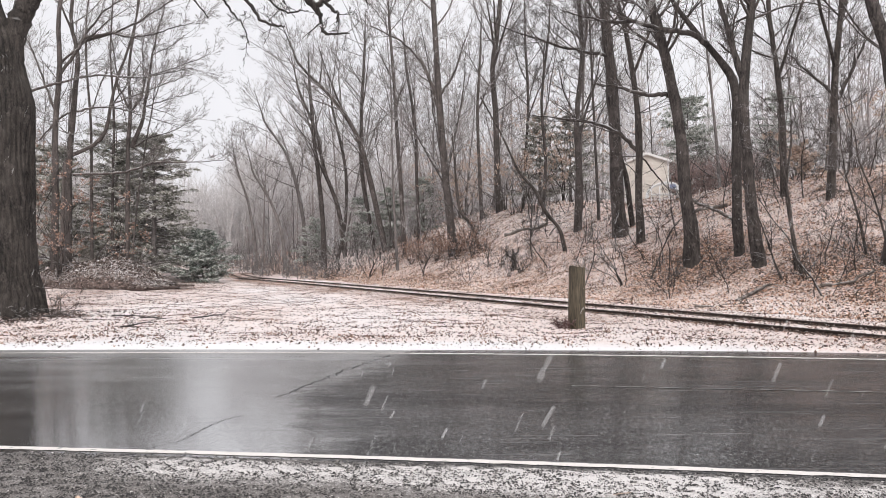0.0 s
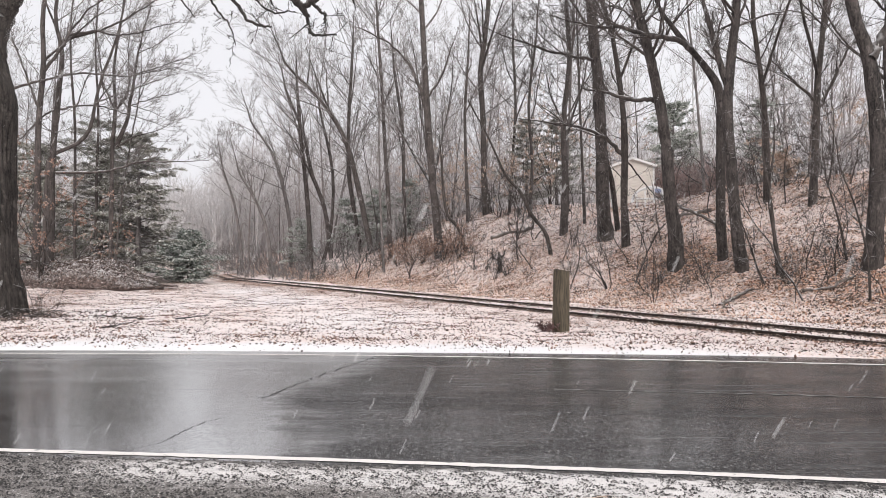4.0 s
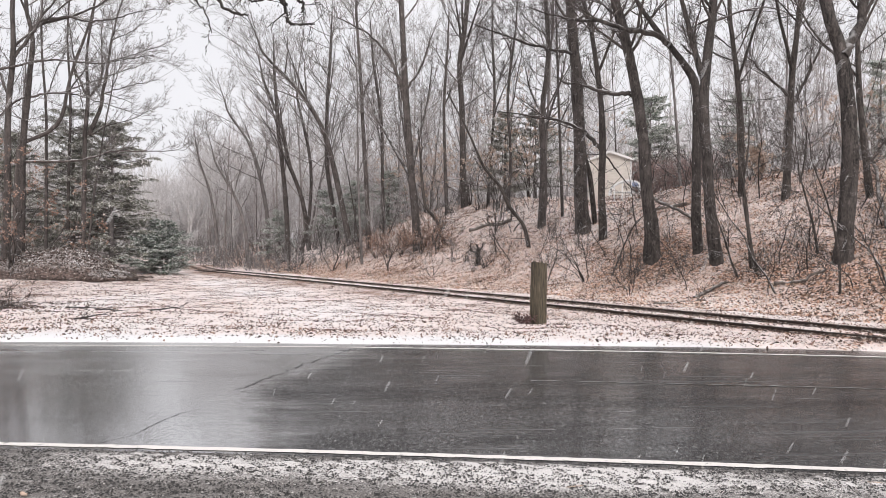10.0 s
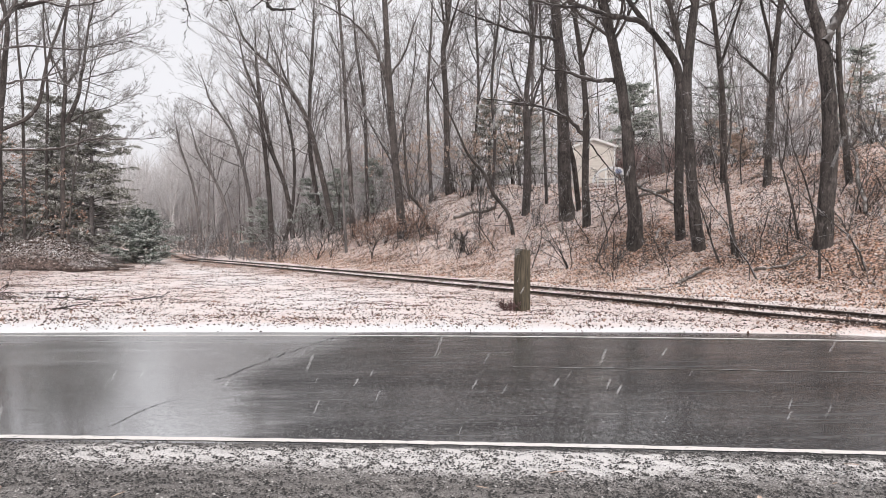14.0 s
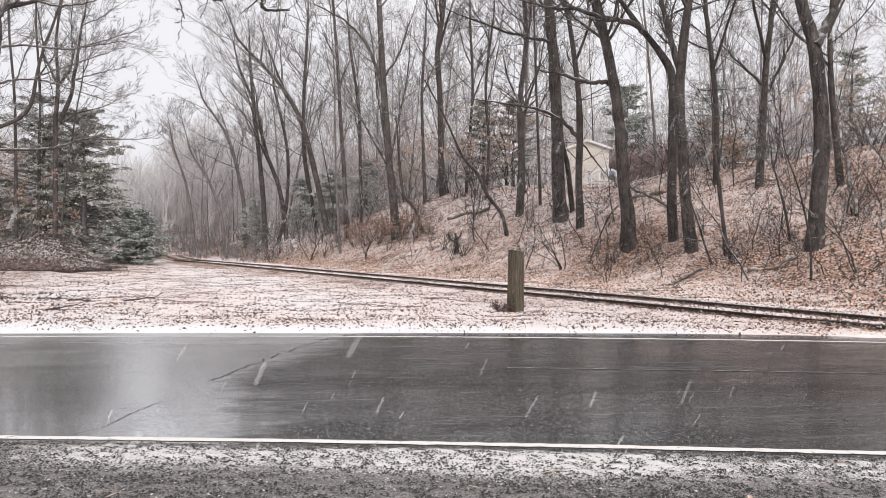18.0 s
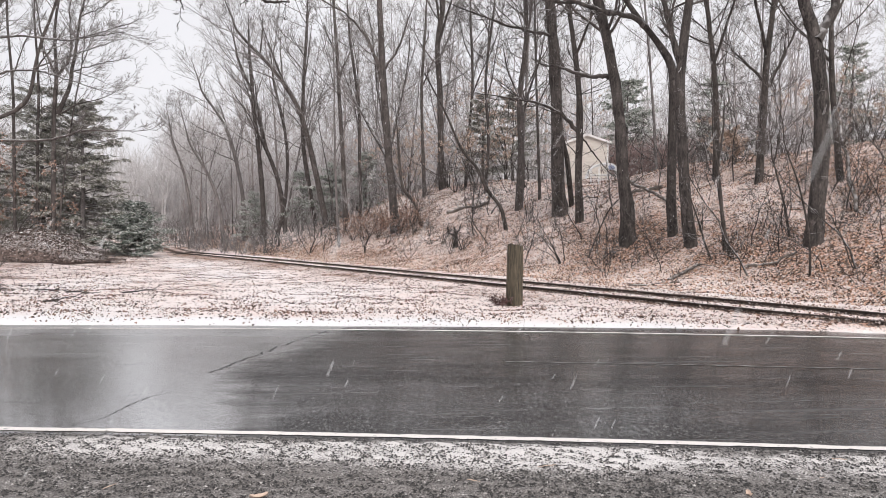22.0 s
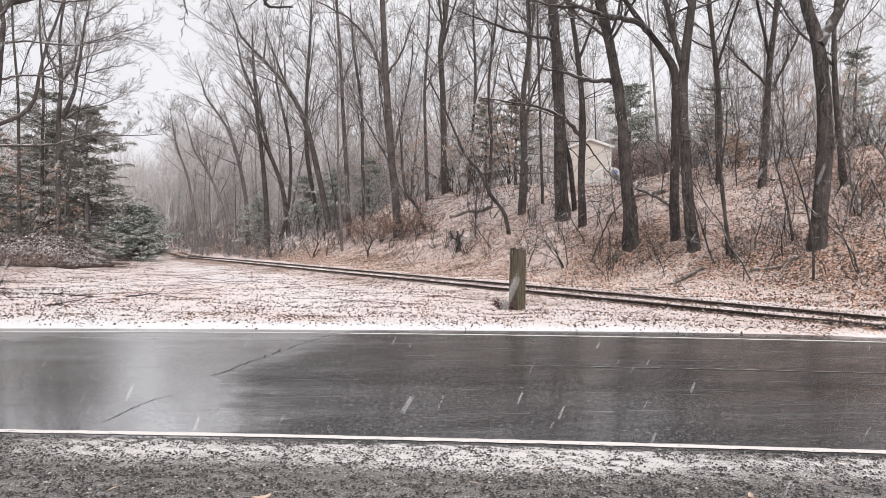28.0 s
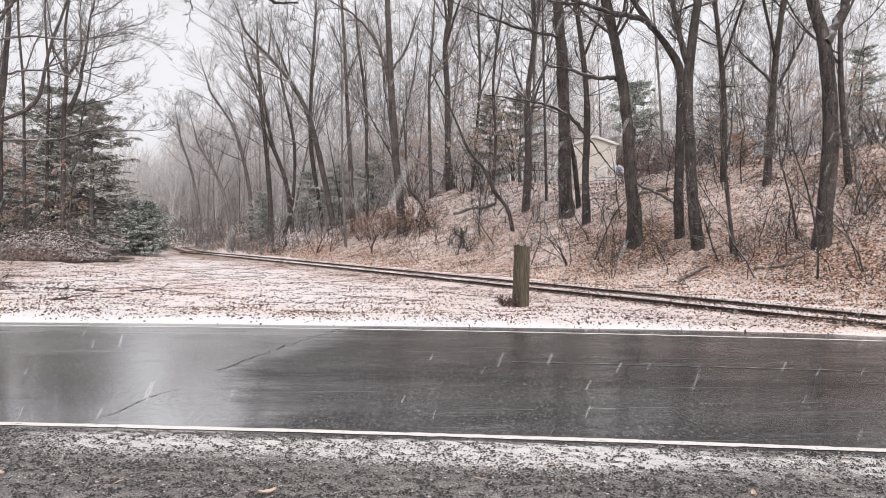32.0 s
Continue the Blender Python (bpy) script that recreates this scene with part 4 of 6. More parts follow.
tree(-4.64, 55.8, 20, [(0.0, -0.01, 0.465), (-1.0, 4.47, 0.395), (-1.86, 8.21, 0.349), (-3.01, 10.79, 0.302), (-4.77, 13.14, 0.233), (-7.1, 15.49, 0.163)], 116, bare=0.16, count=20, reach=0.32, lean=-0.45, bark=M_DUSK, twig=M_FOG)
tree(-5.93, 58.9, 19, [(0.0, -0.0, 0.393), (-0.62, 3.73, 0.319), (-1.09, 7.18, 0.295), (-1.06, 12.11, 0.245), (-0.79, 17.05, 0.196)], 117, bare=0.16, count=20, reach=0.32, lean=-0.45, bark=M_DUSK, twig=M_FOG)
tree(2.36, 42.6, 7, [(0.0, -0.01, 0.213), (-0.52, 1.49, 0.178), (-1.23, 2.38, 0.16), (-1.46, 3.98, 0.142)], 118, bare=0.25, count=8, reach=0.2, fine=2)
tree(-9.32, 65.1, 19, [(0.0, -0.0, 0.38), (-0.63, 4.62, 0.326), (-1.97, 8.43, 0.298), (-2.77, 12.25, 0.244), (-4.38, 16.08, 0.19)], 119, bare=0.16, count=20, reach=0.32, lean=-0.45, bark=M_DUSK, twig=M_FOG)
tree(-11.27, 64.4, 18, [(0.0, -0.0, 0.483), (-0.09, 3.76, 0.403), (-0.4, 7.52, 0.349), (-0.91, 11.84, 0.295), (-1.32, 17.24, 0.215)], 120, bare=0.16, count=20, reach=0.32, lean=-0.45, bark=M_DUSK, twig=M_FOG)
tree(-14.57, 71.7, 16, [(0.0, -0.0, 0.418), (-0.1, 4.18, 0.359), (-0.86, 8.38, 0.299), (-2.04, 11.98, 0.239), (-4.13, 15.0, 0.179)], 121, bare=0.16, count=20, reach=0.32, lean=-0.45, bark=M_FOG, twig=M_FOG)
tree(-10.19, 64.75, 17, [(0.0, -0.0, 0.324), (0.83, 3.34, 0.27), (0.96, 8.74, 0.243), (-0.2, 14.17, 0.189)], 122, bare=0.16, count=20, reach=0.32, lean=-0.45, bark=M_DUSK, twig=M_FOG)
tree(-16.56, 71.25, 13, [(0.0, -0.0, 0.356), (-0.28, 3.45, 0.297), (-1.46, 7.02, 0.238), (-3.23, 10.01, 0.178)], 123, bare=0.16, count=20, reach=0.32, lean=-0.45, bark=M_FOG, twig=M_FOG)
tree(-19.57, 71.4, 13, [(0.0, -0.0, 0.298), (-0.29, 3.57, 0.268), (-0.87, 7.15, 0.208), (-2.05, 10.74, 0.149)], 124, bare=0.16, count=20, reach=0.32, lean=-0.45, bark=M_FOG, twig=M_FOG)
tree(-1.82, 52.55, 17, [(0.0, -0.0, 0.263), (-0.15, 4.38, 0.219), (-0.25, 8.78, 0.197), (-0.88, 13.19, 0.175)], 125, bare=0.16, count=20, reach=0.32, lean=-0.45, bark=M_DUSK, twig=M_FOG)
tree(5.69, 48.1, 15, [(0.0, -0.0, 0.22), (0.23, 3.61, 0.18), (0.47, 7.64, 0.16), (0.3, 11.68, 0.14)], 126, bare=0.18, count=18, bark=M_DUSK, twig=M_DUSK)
tree(6.41, 43.45, 15, [(0.0, -0.0, 0.181), (0.21, 3.62, 0.163), (-0.01, 7.27, 0.145), (0.47, 11.64, 0.109)], 127, bare=0.18, count=18, bark=M_DUSK, twig=M_DUSK)
tree(8.74, 37.85, 15, [(0.0, -0.0, 0.158), (-0.13, 3.16, 0.126), (-0.25, 6.33, 0.11), (-0.37, 10.14, 0.095)], 128, bare=0.18, count=18, bark=M_DUSK, twig=M_DUSK)
tree(11.82, 22.65, 6, [(0.0, -0.02, 0.113), (-0.17, 1.39, 0.085), (-0.34, 2.72, 0.066), (-0.17, 4.23, 0.047)], 129, bare=0.25, count=8, reach=0.2, fine=2)
tree(11.81, 22.21, 6, [(0.0, -0.02, 0.102), (-0.31, 1.03, 0.083), (-0.43, 2.37, 0.065), (-0.69, 3.9, 0.046)], 130, bare=0.25, count=8, reach=0.2, fine=2)
tree(12.31, 18.66, 6, [(0.0, -0.0, 0.062), (-0.05, 1.22, 0.054), (-0.38, 2.68, 0.039), (-0.74, 3.65, 0.031)], 131, bare=0.25, count=8, reach=0.2, fine=2)
tree(13.35, 21.31, 5, [(0.0, -0.0, 0.071), (-0.21, 0.92, 0.062), (-0.41, 1.66, 0.053), (-0.71, 2.58, 0.036)], 132, bare=0.25, count=8, reach=0.2, fine=2)
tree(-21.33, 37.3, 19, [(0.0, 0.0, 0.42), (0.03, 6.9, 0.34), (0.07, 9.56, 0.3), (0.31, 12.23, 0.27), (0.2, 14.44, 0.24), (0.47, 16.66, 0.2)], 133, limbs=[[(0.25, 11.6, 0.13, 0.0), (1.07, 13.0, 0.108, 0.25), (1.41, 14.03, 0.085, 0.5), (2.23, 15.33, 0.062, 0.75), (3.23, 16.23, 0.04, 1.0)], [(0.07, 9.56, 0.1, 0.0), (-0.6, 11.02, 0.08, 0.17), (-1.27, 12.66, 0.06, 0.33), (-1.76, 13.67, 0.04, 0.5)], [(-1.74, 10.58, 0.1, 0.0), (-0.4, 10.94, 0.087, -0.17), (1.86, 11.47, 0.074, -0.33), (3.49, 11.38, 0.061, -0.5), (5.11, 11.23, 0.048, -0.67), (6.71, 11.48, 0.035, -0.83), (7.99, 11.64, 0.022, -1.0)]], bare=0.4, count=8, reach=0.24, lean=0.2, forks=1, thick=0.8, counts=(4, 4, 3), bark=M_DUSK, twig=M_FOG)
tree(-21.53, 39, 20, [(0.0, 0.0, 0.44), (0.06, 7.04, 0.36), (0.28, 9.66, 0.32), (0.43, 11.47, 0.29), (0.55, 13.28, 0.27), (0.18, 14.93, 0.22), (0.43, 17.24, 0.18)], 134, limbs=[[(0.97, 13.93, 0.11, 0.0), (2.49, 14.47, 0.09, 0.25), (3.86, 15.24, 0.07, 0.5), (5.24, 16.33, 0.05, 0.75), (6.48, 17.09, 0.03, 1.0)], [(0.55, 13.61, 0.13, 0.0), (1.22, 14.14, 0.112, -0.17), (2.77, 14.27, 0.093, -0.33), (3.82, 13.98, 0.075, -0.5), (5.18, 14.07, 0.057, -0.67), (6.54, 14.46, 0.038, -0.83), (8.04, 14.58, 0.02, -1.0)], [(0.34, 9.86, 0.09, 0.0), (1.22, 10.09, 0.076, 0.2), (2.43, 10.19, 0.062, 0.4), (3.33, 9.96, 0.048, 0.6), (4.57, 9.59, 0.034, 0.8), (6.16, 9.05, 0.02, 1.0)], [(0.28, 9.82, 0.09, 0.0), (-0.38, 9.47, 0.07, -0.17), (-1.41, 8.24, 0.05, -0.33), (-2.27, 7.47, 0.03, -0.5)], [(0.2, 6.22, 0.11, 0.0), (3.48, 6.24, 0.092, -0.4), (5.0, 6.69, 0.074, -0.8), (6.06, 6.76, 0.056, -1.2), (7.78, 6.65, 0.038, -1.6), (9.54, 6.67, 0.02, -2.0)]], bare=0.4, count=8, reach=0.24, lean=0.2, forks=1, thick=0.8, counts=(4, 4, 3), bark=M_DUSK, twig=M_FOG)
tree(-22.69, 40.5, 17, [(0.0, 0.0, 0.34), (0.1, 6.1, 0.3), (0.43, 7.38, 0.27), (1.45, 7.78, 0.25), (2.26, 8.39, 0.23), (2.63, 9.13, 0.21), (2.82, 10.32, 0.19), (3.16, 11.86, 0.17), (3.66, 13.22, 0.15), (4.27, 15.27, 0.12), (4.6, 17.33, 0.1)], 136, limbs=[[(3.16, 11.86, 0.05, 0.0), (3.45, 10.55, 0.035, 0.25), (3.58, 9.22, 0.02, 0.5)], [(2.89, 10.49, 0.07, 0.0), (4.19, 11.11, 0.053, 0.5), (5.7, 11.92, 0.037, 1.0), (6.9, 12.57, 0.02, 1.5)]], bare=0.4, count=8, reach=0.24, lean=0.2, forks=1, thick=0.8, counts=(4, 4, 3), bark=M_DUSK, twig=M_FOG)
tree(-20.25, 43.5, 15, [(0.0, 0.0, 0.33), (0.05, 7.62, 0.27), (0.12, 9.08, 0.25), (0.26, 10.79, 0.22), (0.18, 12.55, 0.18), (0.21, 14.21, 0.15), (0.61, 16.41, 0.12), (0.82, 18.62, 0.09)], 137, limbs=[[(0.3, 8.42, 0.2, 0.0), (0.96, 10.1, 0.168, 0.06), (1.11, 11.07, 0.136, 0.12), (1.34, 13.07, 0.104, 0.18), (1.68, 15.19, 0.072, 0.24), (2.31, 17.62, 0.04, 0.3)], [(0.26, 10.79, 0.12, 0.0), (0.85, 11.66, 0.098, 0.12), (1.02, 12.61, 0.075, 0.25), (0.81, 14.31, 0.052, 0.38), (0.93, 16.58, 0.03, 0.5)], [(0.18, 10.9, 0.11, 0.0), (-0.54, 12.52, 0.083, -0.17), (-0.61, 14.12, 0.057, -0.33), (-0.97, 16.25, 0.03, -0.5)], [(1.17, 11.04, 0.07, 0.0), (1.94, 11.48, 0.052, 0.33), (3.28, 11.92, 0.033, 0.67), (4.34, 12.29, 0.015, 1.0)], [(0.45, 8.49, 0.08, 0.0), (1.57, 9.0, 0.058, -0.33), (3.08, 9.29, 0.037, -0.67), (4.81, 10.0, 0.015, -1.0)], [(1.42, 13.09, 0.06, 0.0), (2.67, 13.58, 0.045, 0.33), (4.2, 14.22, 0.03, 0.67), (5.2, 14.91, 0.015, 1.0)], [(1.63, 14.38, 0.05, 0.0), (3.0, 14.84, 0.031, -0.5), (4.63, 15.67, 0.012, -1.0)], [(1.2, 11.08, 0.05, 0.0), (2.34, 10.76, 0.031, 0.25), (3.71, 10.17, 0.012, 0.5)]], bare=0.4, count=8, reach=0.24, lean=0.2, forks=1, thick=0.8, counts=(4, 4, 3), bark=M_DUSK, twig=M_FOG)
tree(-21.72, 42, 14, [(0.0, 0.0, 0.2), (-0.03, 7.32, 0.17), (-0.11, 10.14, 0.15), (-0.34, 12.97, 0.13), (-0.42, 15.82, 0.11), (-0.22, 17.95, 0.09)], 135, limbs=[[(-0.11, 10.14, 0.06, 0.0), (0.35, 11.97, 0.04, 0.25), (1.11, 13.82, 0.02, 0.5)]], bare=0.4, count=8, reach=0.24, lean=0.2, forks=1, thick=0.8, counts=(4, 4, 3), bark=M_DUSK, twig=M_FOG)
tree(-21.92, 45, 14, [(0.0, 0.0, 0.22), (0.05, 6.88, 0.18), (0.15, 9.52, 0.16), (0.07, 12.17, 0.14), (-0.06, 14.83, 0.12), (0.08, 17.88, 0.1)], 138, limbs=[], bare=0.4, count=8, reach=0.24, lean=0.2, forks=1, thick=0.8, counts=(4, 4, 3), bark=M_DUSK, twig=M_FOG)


def furrowed(rng, pts, rad, sides=200):
    """A thick trunk whose bark stands in long, broken ridges."""
    v, f = tubes(pts[None], rad[None], sides)
    v = v.reshape(len(pts), sides, 3)
    a, h = np.meshgrid(np.arange(sides) * 2 * np.pi / sides, pts[:, 2])
    drift = a + 0.10 * np.sin(h * 1.7) + 0.05 * np.sin(h * 4.3 + 2 * a)
    ridge = np.abs(np.sin(drift * 15 + 1.2 * np.sin(h * 3.1 + a * 4))) ** 0.7
    root_flare = 0.10 * np.sin(a * 5 + 0.6) * np.exp(-np.clip(h, 0, 9) / 0.6)
    lump = 0.955 + 0.11 * ridge + root_flare + 0.025 * np.sin(a * 3 + h * 0.9) + rng.normal(0, 0.008, a.shape)
    v = pts[:, None] + (v - pts[:, None]) * lump[..., None]
    return mesh_of("trunk", v.reshape(-1, 3), f, M_OLDOAK)


def great_oak():
    """The big old oak by the road, with a limb reaching over the verge."""
    rng = np.random.default_rng(77)
    root = empty("old_oak", -12.25, 19.35, 0.0)
    way = [(-0.15, 0.0, 0.95), (-0.12, 0.5, 0.85), (-0.15, 1.5, 0.72), (-0.18, 3.0, 0.68), (-0.18, 4.65, 0.68), (-0.14, 5.9, 0.66), (-0.28, 6.8, 0.60), (-0.36, 7.4, 0.55), (-0.5, 8.2, 0.46), (-0.75, 9.2, 0.38), (-1.0, 11.0, 0.3), (-1.1, 13.0, 0.2)]
    pts, rad = spine(way, 17, rng, 90)
    rad = rad / 0.68
    stem = part_of("trunk", furrowed(rng, pts, rad), root, "massive furrowed grey-brown oak trunk")
    boughs = [
        [(-0.2, 7.0, 0.42, 0.0), (-0.05, 7.8, 0.36, 0.0), (0.12, 8.4, 0.33, 0.0), (0.3, 8.8, 0.31, 0.0), (0.75, 9.6, 0.29, 0.05), (1.5, 10.6, 0.27, 0.1), (3.2, 11.6, 0.23, 0.15), (4.8, 11.4, 0.19, 0.15), (5.2, 10.4, 0.14, 0.15), (5.56, 9.58, 0.1, 0.15)],
        [(3.0, 11.5, 0.2, 0.15), (5.5, 11.6, 0.18, 0.15), (7.2, 10.6, 0.16, 0.15), (7.78, 9.6, 0.146, 0.15)],
        [(5.56, 9.58, 0.098, 0.15), (5.89, 9.38, 0.081, 0.15), (6.47, 9.27, 0.065, 0.15), (6.8, 8.91, 0.057, 0.1), (7.04, 8.49, 0.049, 0.1), (7.45, 8.32, 0.041, 0.1), (7.75, 8.32, 0.024, 0.1)],
        [(5.89, 9.28, 0.041, 0.15), (6.14, 8.83, 0.033, 0.2), (6.47, 8.49, 0.024, 0.25), (6.67, 7.83, 0.016, 0.3)],
        [(6.71, 9.16, 0.041, 0.15), (7.21, 9.2, 0.041, 0.1), (7.45, 8.9, 0.033, 0.05), (7.86, 8.68, 0.033, 0.0), (8.44, 8.73, 0.016, 0.0)],
        [(7.78, 9.6, 0.146, 0.15), (8.27, 9.23, 0.13, 0.15), (8.6, 8.93, 0.114, 0.15), (8.77, 8.56, 0.065, 0.15), (8.85, 8.15, 0.057, 0.15), (9.01, 8.06, 0.041, 0.1), (9.62, 8.09, 0.024, 0.1)],
        [(8.65, 8.93, 0.098, 0.15), (8.96, 9.15, 0.098, 0.2), (9.26, 9.39, 0.098, 0.2), (9.84, 9.48, 0.098, 0.25), (10.41, 9.76, 0.073, 0.3)],
        [(8.93, 9.03, 0.057, 0.15), (9.18, 8.73, 0.049, 0.1), (9.29, 8.69, 0.041, 0.1), (9.23, 8.4, 0.024, 0.1)],
        [(4.5, 10.9, 0.06, 0.15), (4.66, 9.92, 0.049, 0.15), (4.83, 9.58, 0.041, 0.15), (5.07, 9.16, 0.033, 0.15), (5.54, 8.58, 0.016, 0.15)],
        [(7.2, 10.5, 0.05, 0.15), (7.45, 9.67, 0.041, 0.15), (7.65, 9.32, 0.033, 0.1), (7.78, 8.93, 0.024, 0.1)],
        [(-0.5, 8.3, 0.3, 0.0), (-1.2, 9.6, 0.24, 0.1), (-2.4, 11.5, 0.18, 0.2), (-3.6, 13.5, 0.1, 0.3)],
    ]
    starts = []
    for b in boughs:
        b = np.array(b, float)
        tt = np.linspace(0, len(b) - 1, 5 * len(b))
        bp = np.stack([np.interp(tt, np.arange(len(b)), b[:, q]) for q in (0, 3, 1)], -1)
        bp[1:-1] = (bp[:-2] + 2 * bp[1:-1] + bp[2:]) / 4
        bp[1:-1] += rng.normal(0, 0.018, bp[1:-1].shape)
        br = np.interp(tt, np.arange(len(b)), b[:, 2])
        part_of("limb", trunk_mesh(rng, bp, br * 0.9, 9, "limb", M_OLDOAK), stem)
        k = rng.integers(len(bp) // 2, len(bp), 4)
        starts.append((bp[k], rng.normal(0, 1, (4, 3)) + (0.3, 0, -0.1), rng.uniform(0.35, 0.9, 4), np.maximum(br[k] * 0.4, 0.012)))
    q = [np.concatenate([s[j] for s in starts]) for j in range(4)]
    part_of("crown", crown_mesh(rng, *q, fine=2, material=M_OLDOAK, counts=(4, 3, 2), lift=0.0, thin=0.007, wander=0.2), root)
    tagged(root, "massive old oak with furrowed bark beside the road", "tree")


great_oak()


def conifer(x, y, tall, wide, seed, material, label, tiers=16, low=0.08, size=0.10, dense=1.0, droop=0.05, bare_wood=None):
    """An evergreen: a trunk, level branches with flat side sprays, and needles along them."""
    rng = np.random.default_rng(seed)
    root = empty("evergreen_tree", x, y, height(x, y))
    pts = np.stack([np.cumsum(rng.normal(0, 0.03, 10)), np.cumsum(rng.normal(0, 0.03, 10)), np.linspace(-0.2, tall, 10)], -1)
    rad = np.linspace(0.024 * tall, 0.012, 10)
    # trunk and branchwork take the haze-paled bark colour too
    part_of("trunk", trunk_mesh(rng, pts, rad, 7, material=M_FOG), root)
    n = int(tiers * 6.5)
    f = np.sort(rng.uniform(low, 0.98, n))
    f = np.where(rng.random(n) < 0.45, np.round(f * tiers) / tiers + rng.normal(0, 0.008, n), f)
    z = np.clip(f, low, 0.99) * tall
    az = rng.uniform(0, 6.283, n)
    d = np.stack([np.cos(az), np.sin(az), 0.12 + 0.45 * f], -1)
    length = wide * np.clip(1.03 - f, 0.02, 1.03) ** 0.5 * rng.uniform(0.45, 1.25, n)
    base = np.stack([np.interp(z, pts[:, 2], pts[:, 0]), np.interp(z, pts[:, 2], pts[:, 1]), z], -1)
    bp, br = grow(rng, base, d, length, np.full(n, 0.014) + 0.008 * length, 5, -droop, 0.05)
    p2, d2, l2, r2 = sprout(rng, bp, br, length, 12, 0.15, (0.5, 0.95), 0.40)
    d2[:, 2] = d2[:, 2] * 0.12 - 0.04
    bp2, br2 = grow(rng, p2, d2, l2, r2 * 0.7, 3, -droop, 0.07)
    v, fc = joined([tubes(bp, br, 4), tubes(bp2, np.maximum(br2, 0.005), 3)])
    part_of("branchwork", mesh_of("branchwork", v, fc, bare_wood or M_FOG), root)
    k = int(8 * dense)
    t = rng.uniform(0, 2.99, (len(bp2), k))
    i = t.astype(int)
    g = (t - i)[..., None]
    rows = np.arange(len(bp2))[:, None]
    c = bp2[rows, i] * (1 - g) + bp2[rows, i + 1] * g + rng.normal(0, 1, (*t.shape, 3)) * (0.05, 0.05, 0.025)
    v, fc = cards(rng, c.reshape(-1, 3), np.full(c.shape[0] * k, size), 0.26, 0.4)
    part_of("foliage", mesh_of("foliage", v, fc, material, False), root)
    return tagged(root, label, "evergreen tree")


conifer(-19.7, 46.2, 9.8, 4.0, 21, M_NEEDLE, "dark hemlock with level snow-dusted branches", 20, 0.05, 0.125, 2.5, 0.04)
conifer(-22.8, 47.5, 10.5, 5.0, 22, M_NEEDLE, "dark hemlock behind the brush heap", 20, 0.06, 0.125, 2.3, 0.04)
conifer(-25.6, 44.5, 8.4, 3.8, 23, M_NEEDLE, "dark hemlock beside bare trunks", 17, 0.05, 0.125, 2.0, 0.04)
conifer(-16.35, 46.2, 3.5, 2.3, 24, M_PINE, "bushy young pine laden with fresh snow", 22, 0.02, 0.085, 3.4, 0.0)
conifer(18.2, 50.0, 7.6, 3.0, 25, M_PALE, "pale green snow-dusted pine among bare trees", 16, 0.12, 0.13, 1.3)
conifer(23.5, 47.0, 7.0, 2.6, 26, M_PALE, "snow-dusted pine deep in the wood", 12, 0.15, 0.12, 0.8)
conifer(6.6, 46.5, 6.0, 2.4, 27, M_NEEDLE, "snow-dusted hemlock on the crest of the bank", 12, 0.1, 0.12, 0.9)
conifer(9.3, 49.0, 6.4, 2.8, 28, M_NEEDLE, "grey-green hemlock near the shed", 13, 0.1, 0.12, 1.0)
conifer(-4.4, 57.5, 5.0, 2.2, 29, M_PALE, "dark hemlock under leaning trees", 13, 0.04, 0.13)
conifer(-7.6, 63.0, 5.2, 2.2, 30, M_PALE, "dark hemlock at the foot of the bank", 13, 0.04, 0.14)
conifer(-1.6, 56.0, 4.6, 2.0, 31, M_PALE, "low hemlock among bare trunks", 12, 0.04, 0.14)
conifer(-13.0, 69.0, 4.6, 2.0, 32, M_PALE, "low evergreen beside the far track", 12, 0.04, 0.14)
conifer(29.5, 41.0, 8.0, 2.6, 33, M_PALE, "grey-green hemlock in the wood", 12, 0.15, 0.12, 0.8)


